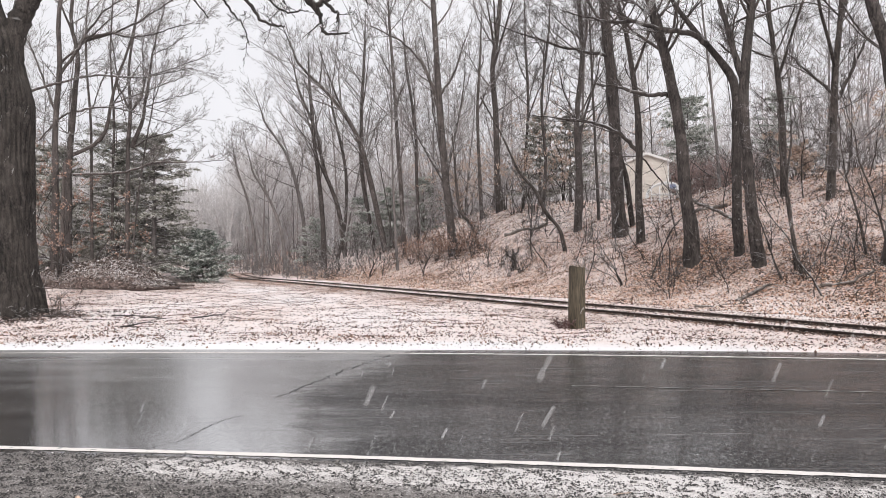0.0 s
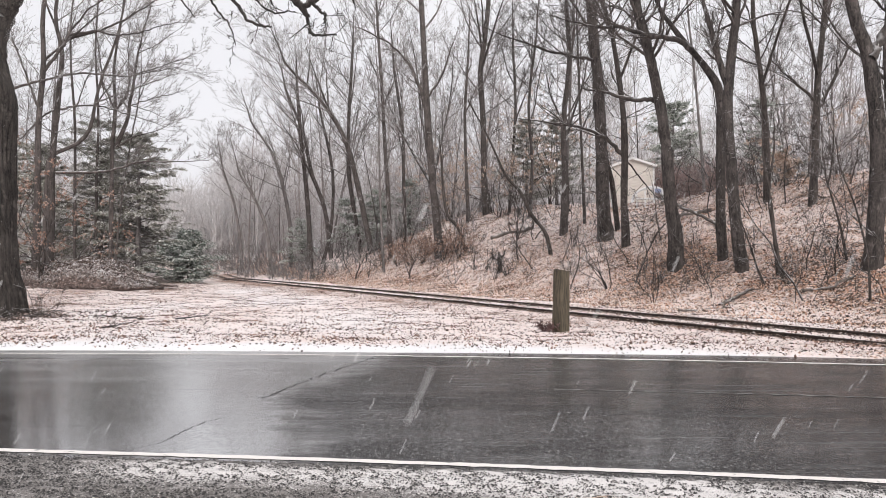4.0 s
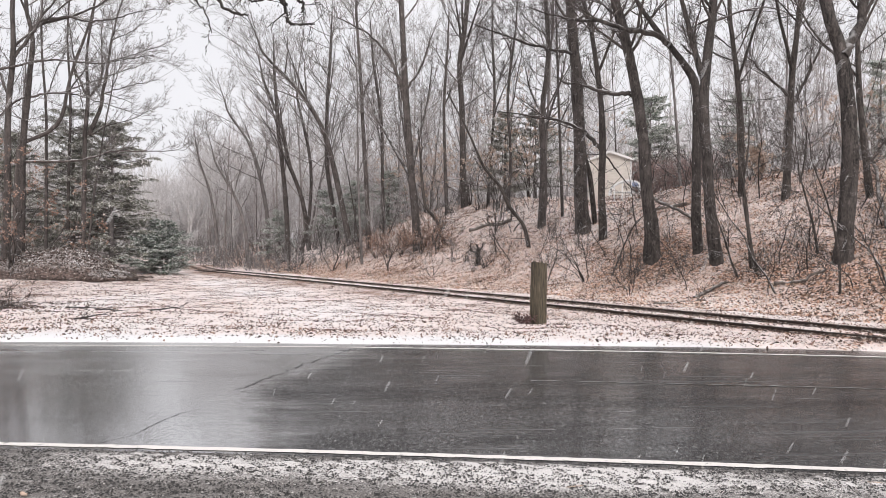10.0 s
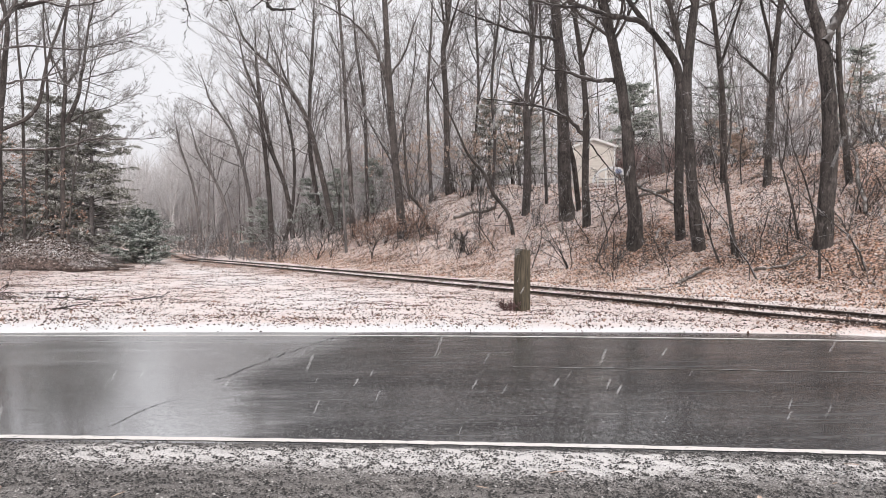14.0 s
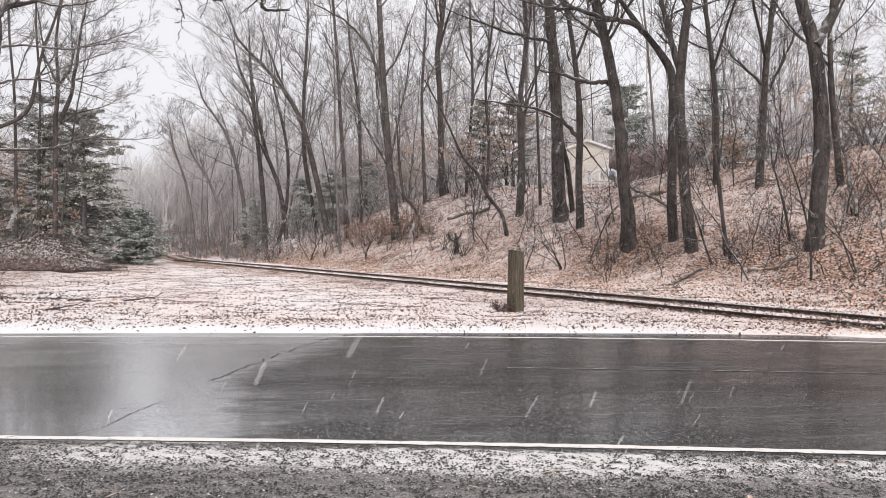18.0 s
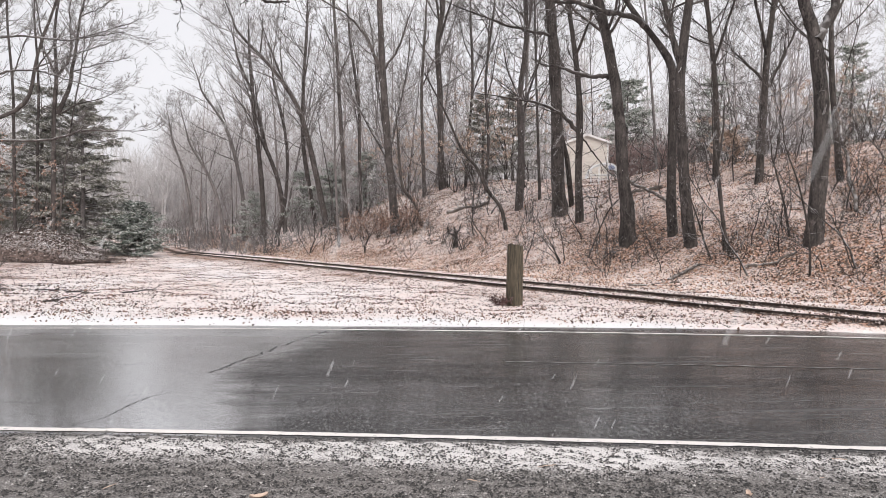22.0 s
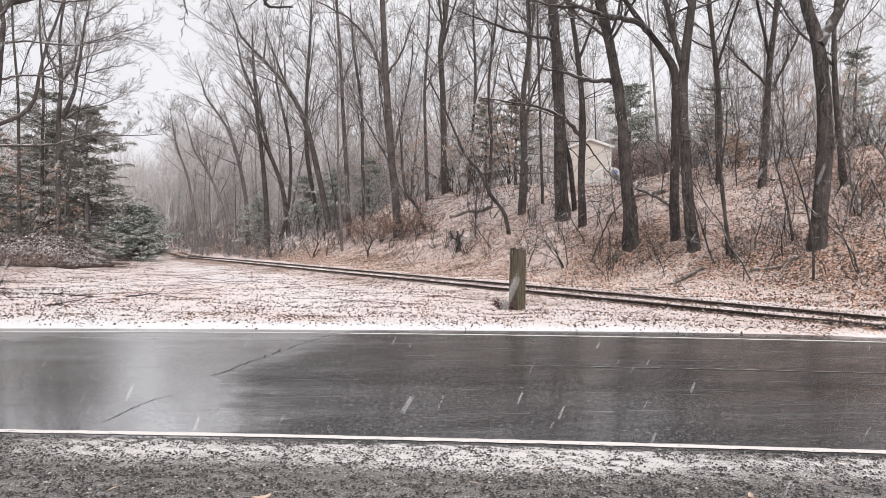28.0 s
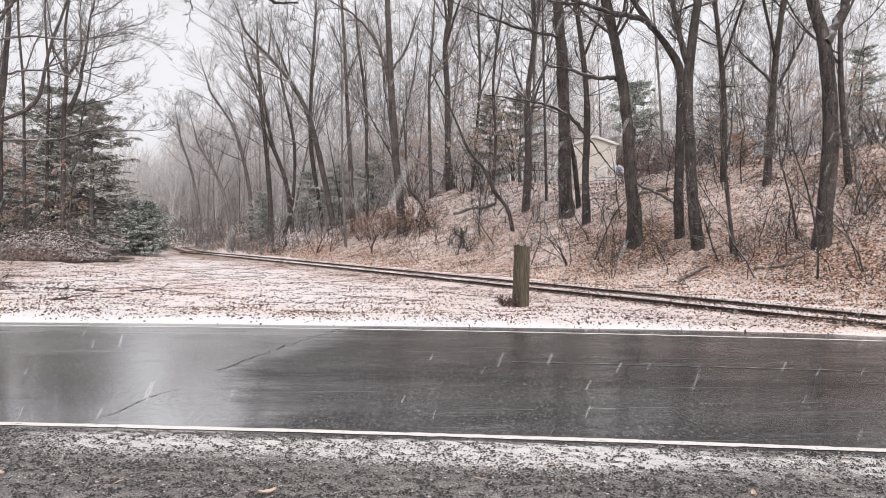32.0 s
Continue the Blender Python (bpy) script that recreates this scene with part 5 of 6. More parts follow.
def shrub(x, y, tall, seed, stems=6, material=None, leaves=0, label="", name="shrub", splay=0.5, leaf=None):
    rng = np.random.default_rng(seed)
    root = empty(name, x, y, height(x, y))
    az = rng.uniform(0, 6.283, stems)
    d = np.stack([np.cos(az) * splay, np.sin(az) * splay, np.ones(stems)], -1)
    p = np.stack([np.cos(az) * 0.06, np.sin(az) * 0.06, np.full(stems, -0.05)], -1)
    length = tall * rng.uniform(0.6, 1.1, stems)
    pts, rad = grow(rng, p, d, length, np.full(stems, 0.007 + 0.0052 * tall), 8, 0.03, 0.24)
    p2, d2, l2, r2 = sprout(rng, pts, rad, length, 6, 0.25, (0.4, 1.0), 0.45)
    b2, r2b = grow(rng, p2, d2, l2, r2, 4, 0.02, 0.3)
    p3, d3, l3, r3 = sprout(rng, b2, r2b, l2, 4, 0.2, (0.4, 1.1), 0.5)
    b3 = np.stack([p3, p3 + unit(d3) * l3[:, None] * 0.5, p3 + unit(d3) * l3[:, None] * 0.8, p3 + unit(d3) * l3[:, None]], 1)
    v, f = joined([tubes(pts, np.maximum(rad, 0.006), 4), tubes(b2, np.maximum(r2b, 0.005), 3), spikes(rng, p3, d3, l3, np.maximum(r3, 0.006))])
    part_of("branchwork", mesh_of("branchwork", v, f, material or M_TWIG), root)
    if leaves:
        i = rng.integers(0, len(b3), leaves)
        c = b3[i, rng.integers(1, 4, leaves)] + rng.normal(0, 0.05, (leaves, 3))
        v, f = cards(rng, c, np.full(leaves, 0.06), 0.6, 0.2)
        part_of("foliage", mesh_of("foliage", v, f, leaf or M_RUSSET, False), root, "withered russet leaves")
    return tagged(root, label or "leafless twiggy shrub on the leaf-strewn bank", "shrub", group="undergrowth")


def undergrowth():
    rng = random.Random(31)
    for k in range(90):
        a, s = rng.uniform(-14, 34), rng.choice([4.2, 5.5, 7, 9, 12, 14]) + rng.uniform(-0.6, 2.2)
        x, y = ON_TRACK + ALONG * a + ACROSS * s
        tall = rng.choice([0.7, 0.9, 1.2, 1.6, 2.2, 3.2, 4.2])
        shrub(x, y, tall, 400 + k, rng.choice([3, 4, 6]), splay=rng.uniform(0.2, 0.6), material=M_BARK)
    for k in range(34):
        a, s = rng.uniform(30, 75), rng.uniform(3, 12)
        x, y = ON_TRACK + ALONG * a + ACROSS * s
        shrub(x, y, rng.uniform(1.5, 4), 520 + k, 5, splay=0.35)
    for x, y in ((-0.4, 44.3), (-1.3, 45.6), (0.9, 42.9), (-2.2, 47.4), (1.8, 41.6), (0.1, 45.8)):
        shrub(x, y, 1.9, int(600 + 10 * x + y), 11, leaves=620, label="low shrub holding withered russet leaves")
    for k in range(13):
        shrub(14.6 + 0.44 * k + rng.uniform(-0.2, 0.2), 43.6 + rng.uniform(-0.5, 0.7), 2.55, 640 + k, 30, M_RED, label="dense reddish-brown hedge shrub by the shed", splay=0.24)
    for k in range(9):
        shrub(-17.0 - rng.uniform(0, 9), 40.5 + rng.uniform(0, 4), rng.uniform(1.2, 2.6), 670 + k, 6, label="bare shrub behind the brush heap")
    for k, (x, y, h) in enumerate(((6.0, 44.5, 5.5), (8.2, 46.0, 6.5), (4.9, 52.0, 6.0), (13.8, 52.0, 7.0), (1.5, 54.0, 6.0), (24.0, 36.0, 5.0), (27.0, 33.0, 4.5), (15.6, 30.0, 2.4), (-1.0, 60.0, 6.0))):
        shrub(x, y, h, 720 + k, 6, leaves=2200, label="young beech holding pale tan leaves", name="young_beech", splay=0.25, leaf=M_TAN)
    shrub(2.72, 15.6, 0.36, 690, 20, M_STALK, label="tuft of dark reddish dead stalks beside the post", splay=0.45)
    shrub(-10.9, 19.4, 1.1, 691, 5, label="thin bare sucker shoots beside the old oak", splay=0.9, material=M_BARK)
    shrub(-11.5, 18.6, 0.7, 694, 9, label="low dead twigs at the foot of the old oak", splay=0.9, material=M_BARK)
    shrub(-12.6, 18.3, 0.6, 695, 9, label="low dead twigs at the foot of the old oak", splay=0.9, material=M_BARK)
    shrub(-20.6, 36.2, 7.6, 692, 4, leaves=1500, label="young oak still holding russet leaves", name="young_oak", splay=0.22)
    shrub(-19.6, 37.4, 6.2, 693, 4, leaves=900, label="young oak still holding russet leaves", name="young_oak", splay=0.3)


undergrowth()


def brush_heap():
    """A long mound of rotting brush and leaves with snow on it."""
    rng = np.random.default_rng(41)
    root = empty("brush_heap", -18.7, 37.8, height(-18.7, 37.8) - 0.22)
    u, w = np.meshgrid(np.linspace(-1, 1, 90), np.linspace(-1, 1, 50))
    r2 = u**2 + w**2

    def top(u, w):
        r = np.clip(1 - u**2 - w**2, 0, 1)
        return 2.05 * r**0.62 * (0.86 - 0.20 * u + 0.10 * np.sin(u * 5.1 + 0.6)) + 0.08 * np.sin(u * 17 + w * 5) * np.sin(w * 13) * r**0.3

    n, m = u.shape
    idx = np.arange(n * m).reshape(n, m)
    f = np.stack([idx[:-1, :-1], idx[:-1, 1:], idx[1:, 1:], idx[1:, :-1]], -1).reshape(-1, 4)
    z = top(u, w) + rng.normal(0, 0.03, u.shape) * (r2 < 0.95)
    me = mesh_of("mound", np.stack([u * 4.1, w * 2.2, z - 0.05 - 1.2 * np.clip(r2 - 0.9, 0, 1)], -1).reshape(-1, 3), f, M_HEAP)
    part_of("mound", me, root)
    k = 420
    th, q = rng.uniform(0, 6.283, k), np.sqrt(rng.uniform(0, 0.9, k))
    p = np.stack([4.1 * q * np.cos(th), 2.2 * q * np.sin(th), top(q * np.cos(th), q * np.sin(th))], -1)
    d = rng.normal(0, 1, (k, 3)) * (1, 1, 0.22)
    pts, rad = grow(rng, p, d, rng.uniform(0.3, 1.2, k), rng.uniform(0.006, 0.02, k), 4, 0.0, 0.15)
    v, f = tubes(pts, rad, 4)
    part_of("brushwood", mesh_of("brushwood", v, f, M_OLD), root, "tangled grey sticks dusted with snow")
    k = 20000
    th, q = rng.uniform(0, 6.283, k), np.sqrt(rng.uniform(0, 1.35, k))
    uu, ww = q * np.cos(th), q * np.sin(th)
    v, f = cards(rng, np.stack([4.1 * uu, 2.2 * ww, np.maximum(top(uu, ww) - 0.02, 0.25)], -1), rng.choice([0.03, 0.045, 0.06], k), 0.6, 0.25)
    part_of("leaves", mesh_of("leaves", v, f, M_HEAPLEAF, False), root, "dark matted leaves")
    tagged(root, "heap of brushwood and leaves dusted with snow", "brush heap")


brush_heap()


# ---------------------------------------------------------------- shed and what stands by it
def shed():
    z0 = height(12.6, 41.5) - 0.28
    root = empty("garden_shed", 12.55, 41.8, z0, -14)
    W, Dp, H, R = 2.5, 3.2, 2.4, 2.86
    gable = bmesh.new()
    vs = [gable.verts.new(c) for c in ((-W / 2, -Dp / 2, H), (W / 2, -Dp / 2, H), (0, -Dp / 2, R), (-W / 2, -Dp / 2 + 0.06, H), (W / 2, -Dp / 2 + 0.06, H), (0, -Dp / 2 + 0.06, R))]
    for q in ((0, 1, 2), (5, 4, 3), (0, 2, 5, 3), (2, 1, 4, 5), (1, 0, 3, 4)):
        gable.faces.new([vs[i] for i in q])
    front = part("gable_wall", gable, M_SIDING, root)
    for j in range(14):
        h = H / 14
        part("siding_board", box(W, 0.05, h * 0.96, (0, -Dp / 2 + 0.006 * (j % 2), h * (j + 0.5)), turn=None), M_SIDING, front)
    # right wall is coloured dark grey for the shade on that side
    for sgn, mt in ((-1, M_SIDING), (1, M_DARKWALL)):
        part("side_wall", box(0.06, Dp - 0.1, H, (sgn * (W / 2 - 0.03), 0.05, H / 2)), mt, root)
    part("back_wall", box(W - 0.14, 0.06, H, (0, Dp / 2 - 0.03, H / 2)), M_SIDING, root)
    tilt = math.atan2(R - H, W / 2)
    for sgn in (-1, 1):
        turn = Matrix.Rotation(sgn * tilt, 4, "Y")
        part("roof_slope", box(W / 2 / math.cos(tilt) + 0.2, Dp + 0.35, 0.07, (sgn * (W / 4 + 0.06), 0, (H + R) / 2 + 0.03), 0.01, turn), M_ROOF, root, "snow-covered shallow roof slope")
        part("barge_board", box(W / 2 / math.cos(tilt) + 0.2, 0.03, 0.13, (sgn * (W / 4 + 0.06), -Dp / 2 - 0.19, (H + R) / 2), 0.004, turn), M_TRIM, root)
    for sgn in (-1, 1):
        part("corner_trim", box(0.09, 0.03, H, (sgn * (W / 2 - 0.04), -Dp / 2 - 0.035, H / 2), 0.004), M_TRIM, root)
    tagged(root, "small cream clapboard shed with a snowy gable roof", "shed")


shed()


def white_frame():
    """A hooped white frame that stands in the leaves before the shed."""
    x, y = 12.3, 38.0
    root = empty("white_hoop_frame", x, y, height(x, y) + 0.12, -10)
    t = np.linspace(0, np.pi, 15)
    for dy in (0.0, 0.7):
        pts = np.stack([-0.85 * np.cos(t) + 0.1, np.full(15, dy), 0.15 + 0.70 * np.sin(t) ** 0.7 + 0.12 * (1 - np.cos(t))], -1)
        v, f = tubes(pts[None], np.full((1, 15), 0.06), 7)
        part_of("hoop", mesh_of("hoop", v, f, M_WHITE), root)
    for px in (-0.55, -0.1, 0.4, 0.85):
        part("upright", box(0.06, 0.06, 1.1, (px, 0, 0.22), 0.008), M_WHITE, root)
    part("seat_panel", box(1.2, 0.66, 0.05, (0.1, 0.35, 0.34), 0.01), M_WHITE, root)
    part("cushion", box(0.34, 0.3, 0.26, (0.62, 0.1, 0.78), 0.05), M_BLUE, root, "faded blue cushion")
    tagged(root, "white hooped garden frame standing in snowy leaves", "garden frame")


white_frame()


def gas_tank():
    """A white tank on two saddles, seen between the trunks."""
    x, y = -28.8, 50.0
    root = empty("white_tank", x, y, height(x, y), 4)
    t = np.array((-1.15, -1.10, -0.95, 0.95, 1.10, 1.15))
    pts = np.stack([t, 0 * t, np.full(6, 0.78)], -1)
    v, f = tubes(pts[None], np.array([[0.05, 0.2, 0.27, 0.27, 0.2, 0.05]]), 16)
    part_of("shell", mesh_of("shell", v, f, M_WHITE), root)
    for px in (-0.7, 0.7):
        part("saddle", box(0.12, 0.5, 0.62, (px, 0, 0.26), 0.01), M_DARKWALL, root)
    tagged(root, "white metal tank on saddles beyond the trees", "tank")


gas_tank()


def log(x0, y0, x1, y1, r, seed, lift0=0.0, lift1=0.0, name="fallen_log", label="fallen grey log dusted with snow"):
    rng = np.random.default_rng(seed)
    root = empty(name, x0, y0, height(x0, y0))
    t = np.linspace(0, 1, 10)
    xs_, ys_ = x0 + (x1 - x0) * t, y0 + (y1 - y0) * t
    zs = np.array([height(a, b) for a, b in zip(xs_, ys_)]) + r * 0.7 + lift0 + (lift1 - lift0) * t - height(x0, y0)
    zs = zs[0] + (zs[-1] - zs[0]) * t * 0.6 + 0.4 * (zs - zs[0])
    pts = np.stack([xs_ - x0, ys_ - y0, zs], -1) + rng.normal(0, 0.03, (10, 3))
    part_of("stem", trunk_mesh(rng, pts, r * np.linspace(1, 0.7, 10), 9, "stem", M_OLD), root)
    k = rng.integers(3, 10, 5)
    bp, br = grow(rng, pts[k], rng.normal(0, 1, (5, 3)) + (0, 0, 0.6), rng.uniform(0.3, 0.9, 5), np.full(5, r * 0.3), 4, 0, 0.15)
    for q in range(5):
        part_of("snag", mesh_of("snag", *tubes(bp[q:q + 1], br[q:q + 1], 4), M_OLD), root)
    tagged(root, label, "log")


log(3.9, 42.3, 6.3, 40.7, 0.13, 51)
log(11.72, 32.0, 12.12, 28.1, 0.085, 52, 0.42, 0.03)
log(13.0, 31.0, 11.4, 31.6, 0.10, 53)
log(15.4, 21.0, 17.2, 24.5, 0.07, 54, 0.0, 1.6, label="thin fallen trunk leaning up the bank")
log(9.2, 21.4, 10.6, 22.0, 0.06, 55)
log(11.5, 20.6, 12.9, 20.2, 0.05, 56)
log(8.0, 21.6, 9.4, 20.9, 0.04, 57)


def twisted_stump():
    rng = np.random.default_rng(61)
    x, y = 3.75, 35.9
    root = empty("twisted_stump", x, y, height(x, y))
    pts = np.array([(0, 0, -0.1), (0.03, 0, 0.3), (-0.02, 0, 0.6), (0.02, 0, 0.85)], float)
    part_of("stem", trunk_mesh(rng, pts, np.array((0.16, 0.12, 0.13, 0.09)), 9, "stem", M_OAK), root)
    for way in ([(0, 0, 0.6), (-0.3, 0, 0.72), (-0.42, 0, 1.0), (-0.36, 0, 1.25)], [(0, 0, 0.75), (0.22, 0, 0.9), (0.3, 0, 1.2)], [(0.02, 0, 0.8), (-0.08, 0, 1.1)]):
        p = np.array(way, float)
        part_of("snag", trunk_mesh(rng, p, np.linspace(0.075, 0.03, len(p)), 7, "snag", M_OAK), root)
    tagged(root, "dark twisted stump with broken snags on the bank", "stump")


twisted_stump()


def dead_branch(x, y, long, turn, seed, name="dead_branch"):
    rng = np.random.default_rng(seed)
    root = empty(name, x, y, height(x, y), turn)
    p, d = np.array([(-long / 2, 0, 0.05)]), np.array([(1.0, 0.1, 0.02)])
    pts, rad = grow(rng, p, d, np.array([long]), np.array([0.024]), 8, 0.0, 0.12)
    p2, d2, l2, r2 = sprout(rng, pts, rad, np.array([long]), 9, 0.1, (0.4, 0.9), 0.34)
    b2, r2b = grow(rng, p2, d2 * (1, 1, 0.5), l2, r2, 5, 0.03, 0.15)
    pts[..., 2], b2[..., 2] = np.abs(pts[..., 2]) + 0.02, np.abs(b2[..., 2]) + 0.02
    part_of("stem", mesh_of("stem", *tubes(pts, rad, 6), M_BARK), root)
    for q in range(len(b2)):
        part_of("twig", mesh_of("twig", *tubes(b2[q:q + 1], np.maximum(r2b[q:q + 1], 0.006), 4), M_BARK), root)
    tagged(root, "dead fallen branch lying on the snowy verge", "branch")


dead_branch(-8.9, 19.0, 1.2, -32, 71)
dead_branch(-7.7, 18.2, 0.8, 5, 72)
dead_branch(-10.6, 19.0, 1.1, 40, 73)
dead_branch(-6.0, 17.4, 0.8, 12, 74)
dead_branch(-6.9, 15.2, 0.7, -8, 75)


# ---------------------------------------------------------------- the wood behind
def wood():
    """Further trees of the wood: a few grown once, then repeated over the plateau and along the cutting."""
    rng = random.Random(91)
    kinds = []
    for k in range(12):
        tall = 13 + 1.0 * (k % 9)
        bend = rng.uniform(-2.0, 2.0)
        j = k % 9
        way = [(0, 0, 0.10 + 0.013 * j), (bend * 0.12, 2.5, 0.08 + 0.011 * j), (bend * 0.45, 6, 0.065 + 0.009 * j), (bend, 10, 0.045 + 0.007 * j)]
        # later kinds are paler, with more haze in their colour, for farther spots
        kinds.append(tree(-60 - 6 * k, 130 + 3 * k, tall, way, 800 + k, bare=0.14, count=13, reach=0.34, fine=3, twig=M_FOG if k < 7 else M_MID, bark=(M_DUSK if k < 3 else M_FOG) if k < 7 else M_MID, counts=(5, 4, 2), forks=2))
    spots = []
    for _ in range(4000):
        if len(spots) >= 170:
            break
        x, y = rng.uniform(-46, 62), rng.uniform(32, 115)
        s, a = track_place(x, y)
        right = s > 11.5 + rng.uniform(0, 3) or (s > 5 and a > 34)
        left = s < -9 - 0.16 * max(0, a - 45) and y > 40 and x < -15
        if not (right or left) or abs(x - 12.5) < 3.2 and y < 46 or abs(s) < 4:
            continue
        if -0.44 < x / y < -0.285 or (x / y > 0.10 and rng.random() < 0.60):
            continue
        if any((x - p) ** 2 + (y - q) ** 2 < (1.6 if y < 70 else 2.6) ** 2 for p, q in spots):
            continue
        spots.append((x, y))
    for _ in range(14):
        y = rng.uniform(46, 78)
        spots.append((y * rng.uniform(-0.07, 0.31), y))
    for x, y in spots:
        size = rng.uniform(0.75, 1.15)
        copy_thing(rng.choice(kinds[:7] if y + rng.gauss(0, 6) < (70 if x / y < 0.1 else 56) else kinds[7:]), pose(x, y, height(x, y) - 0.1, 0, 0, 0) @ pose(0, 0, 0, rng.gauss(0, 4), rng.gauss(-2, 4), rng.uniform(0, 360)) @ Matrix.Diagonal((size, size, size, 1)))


wood()


def far_wood():
    """Distant woods that close the view, too many stems to count."""
    rng = np.random.default_rng(92)
    zones = [(-150, 160, 130, 200, 160), (-85, 15, 84, 130, 560), (-120, -48, 15, 110, 80), (60, 140, 15, 120, 90), (20, 62, 85, 125, 130), (8, 60, 60, 88, 30), (-62, -26, 92, 140, 520)]
    x = np.concatenate([rng.uniform(a, b, n) for a, b, _, _, n in zones])
    y = np.concatenate([rng.uniform(c, d, n) for _, _, c, d, n in zones])
    n = len(x)
    tall = rng.uniform(10, 17, n)
    low = (x / y > -0.42) & (x / y < -0.30)
    tall[low] = rng.uniform(8, 13, low.sum())
    pts, rad = grow(rng, np.stack([x, y, land(x, y) - 0.3], -1), np.tile((0, 0, 1.0), (n, 1)), tall, 0.0085 * tall, 6, 0.2, 0.06, 0.2)
    p2, d2, l2, r2 = sprout(rng, pts, rad, tall, 16, 0.12, (0.4, 0.9), 0.34)
    b2, r2b = grow(rng, p2, d2, l2, r2, 2, 0.12, 0.12)
    p3, d3, l3, r3 = sprout(rng, b2, r2b, l2, 6, 0.2, (0.4, 1.0), 0.45)
    v, f = joined([tubes(pts, rad, 4), tubes(b2, np.maximum(r2b, 0.018), 3), spikes(rng, p3, d3 + (0, 0, 0.3), l3, np.maximum(r3, 0.018))])
    tagged(new("distant_woods", mesh_of("distant_woods", v, f, M_HAZE)), "leafless woods in the distance, colour paled for haze", "woods", kind="stuff")


def thicket():
    """Brush and thin whips between the trees of the wood, past counting."""
    rng = np.random.default_rng(95)
    n = 1150
    a, s = rng.uniform(-22, 100, n), rng.uniform(6, 45, n)
    x, y = ON_TRACK[0] + ALONG[0] * a + ACROSS[0] * s, ON_TRACK[1] + ALONG[1] * a + ACROSS[1] * s
    left = rng.random(n) < 0.22
    x[left], y[left] = rng.uniform(-60, -22, left.sum()), rng.uniform(41, 100, left.sum())
    ok = ((a > 24) | (rng.random(n) < 0.45)) & ((y > 42) | (s > 13)) & ~((np.abs(x - 12.5) < 3.5) & (y < 45)) & ((x < -21) | (s > 7))
    x, y = x[ok], y[ok]
    n = len(x)
    tall = rng.choice([1.5, 2.5, 4.0, 6.0, 8.0], n) * rng.uniform(0.7, 1.2, n)
    pts, rad = grow(rng, np.stack([x, y, land(x, y) - 0.2], -1), np.stack([rng.normal(0, 0.2, n), rng.normal(0, 0.2, n), np.ones(n)], -1), tall, 0.008 + 0.006 * tall, 6, 0.06, 0.10, 0.2)
    p2, d2, l2, r2 = sprout(rng, pts, rad, tall, 12, 0.12, (0.4, 1.0), 0.38)
    b2, r2b = grow(rng, p2, d2, l2, r2, 2, 0.08, 0.15)
    p3, d3, l3, r3 = sprout(rng, b2, r2b, l2, 4, 0.2, (0.4, 1.0), 0.45)
    v, f = joined([tubes(pts, np.maximum(rad, 0.008), 4), tubes(b2, np.maximum(r2b, 0.007), 3), spikes(rng, p3, d3 + (0, 0, 0.2), l3, np.maximum(r3, 0.007))])
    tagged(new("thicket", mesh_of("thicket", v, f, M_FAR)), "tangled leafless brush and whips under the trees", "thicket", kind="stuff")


def bank_brush():
    """Thin dark saplings and crossing twigs on the near bank, past counting."""
    rng = np.random.default_rng(97)
    n = 680
    a, s = rng.uniform(-18, 26, n), rng.uniform(4.5, 24, n)
    x, y = ON_TRACK[0] + ALONG[0] * a + ACROSS[0] * s, ON_TRACK[1] + ALONG[1] * a + ACROSS[1] * s
    ok = (x / y > 0.12) & (y > 15) & ~((np.abs(x - 12.5) < 3.0) & (y > 33) & (y < 45)) & ((x / y > 0.42) | (rng.random(n) < 0.6))
    x, y = x[ok], y[ok]
    n = len(x)
    tall = rng.choice([0.8, 1.4, 2.2, 3.2, 4.5], n) * rng.uniform(0.7, 1.2, n)
    d = np.stack([rng.normal(-0.05, 0.28, n), rng.normal(0, 0.2, n), np.ones(n)], -1)
    pts, rad = grow(rng, np.stack([x, y, ground_height(x, y) - 0.1], -1), d, tall, 0.006 + 0.0055 * tall, 7, 0.03, 0.16, 0.2)
    p2, d2, l2, r2 = sprout(rng, pts, rad, tall, 9, 0.15, (0.5, 1.2), 0.40)
    b2, r2b = grow(rng, p2, d2, l2, r2, 4, 0.03, 0.22)
    p3, d3, l3, r3 = sprout(rng, b2, r2b, l2, 6, 0.2, (0.4, 1.1), 0.5)
    v, f = joined([tubes(pts, np.maximum(rad, 0.006), 5), tubes(b2, np.maximum(r2b, 0.005), 3), spikes(rng, p3, d3 + (0, 0, 0.15), l3, np.maximum(r3, 0.005))])
    tagged(new("bank_brush", mesh_of("bank_brush", v, f, M_BARK)), "thin dark saplings and tangled twigs on the leafy bank", "brush", kind="stuff")


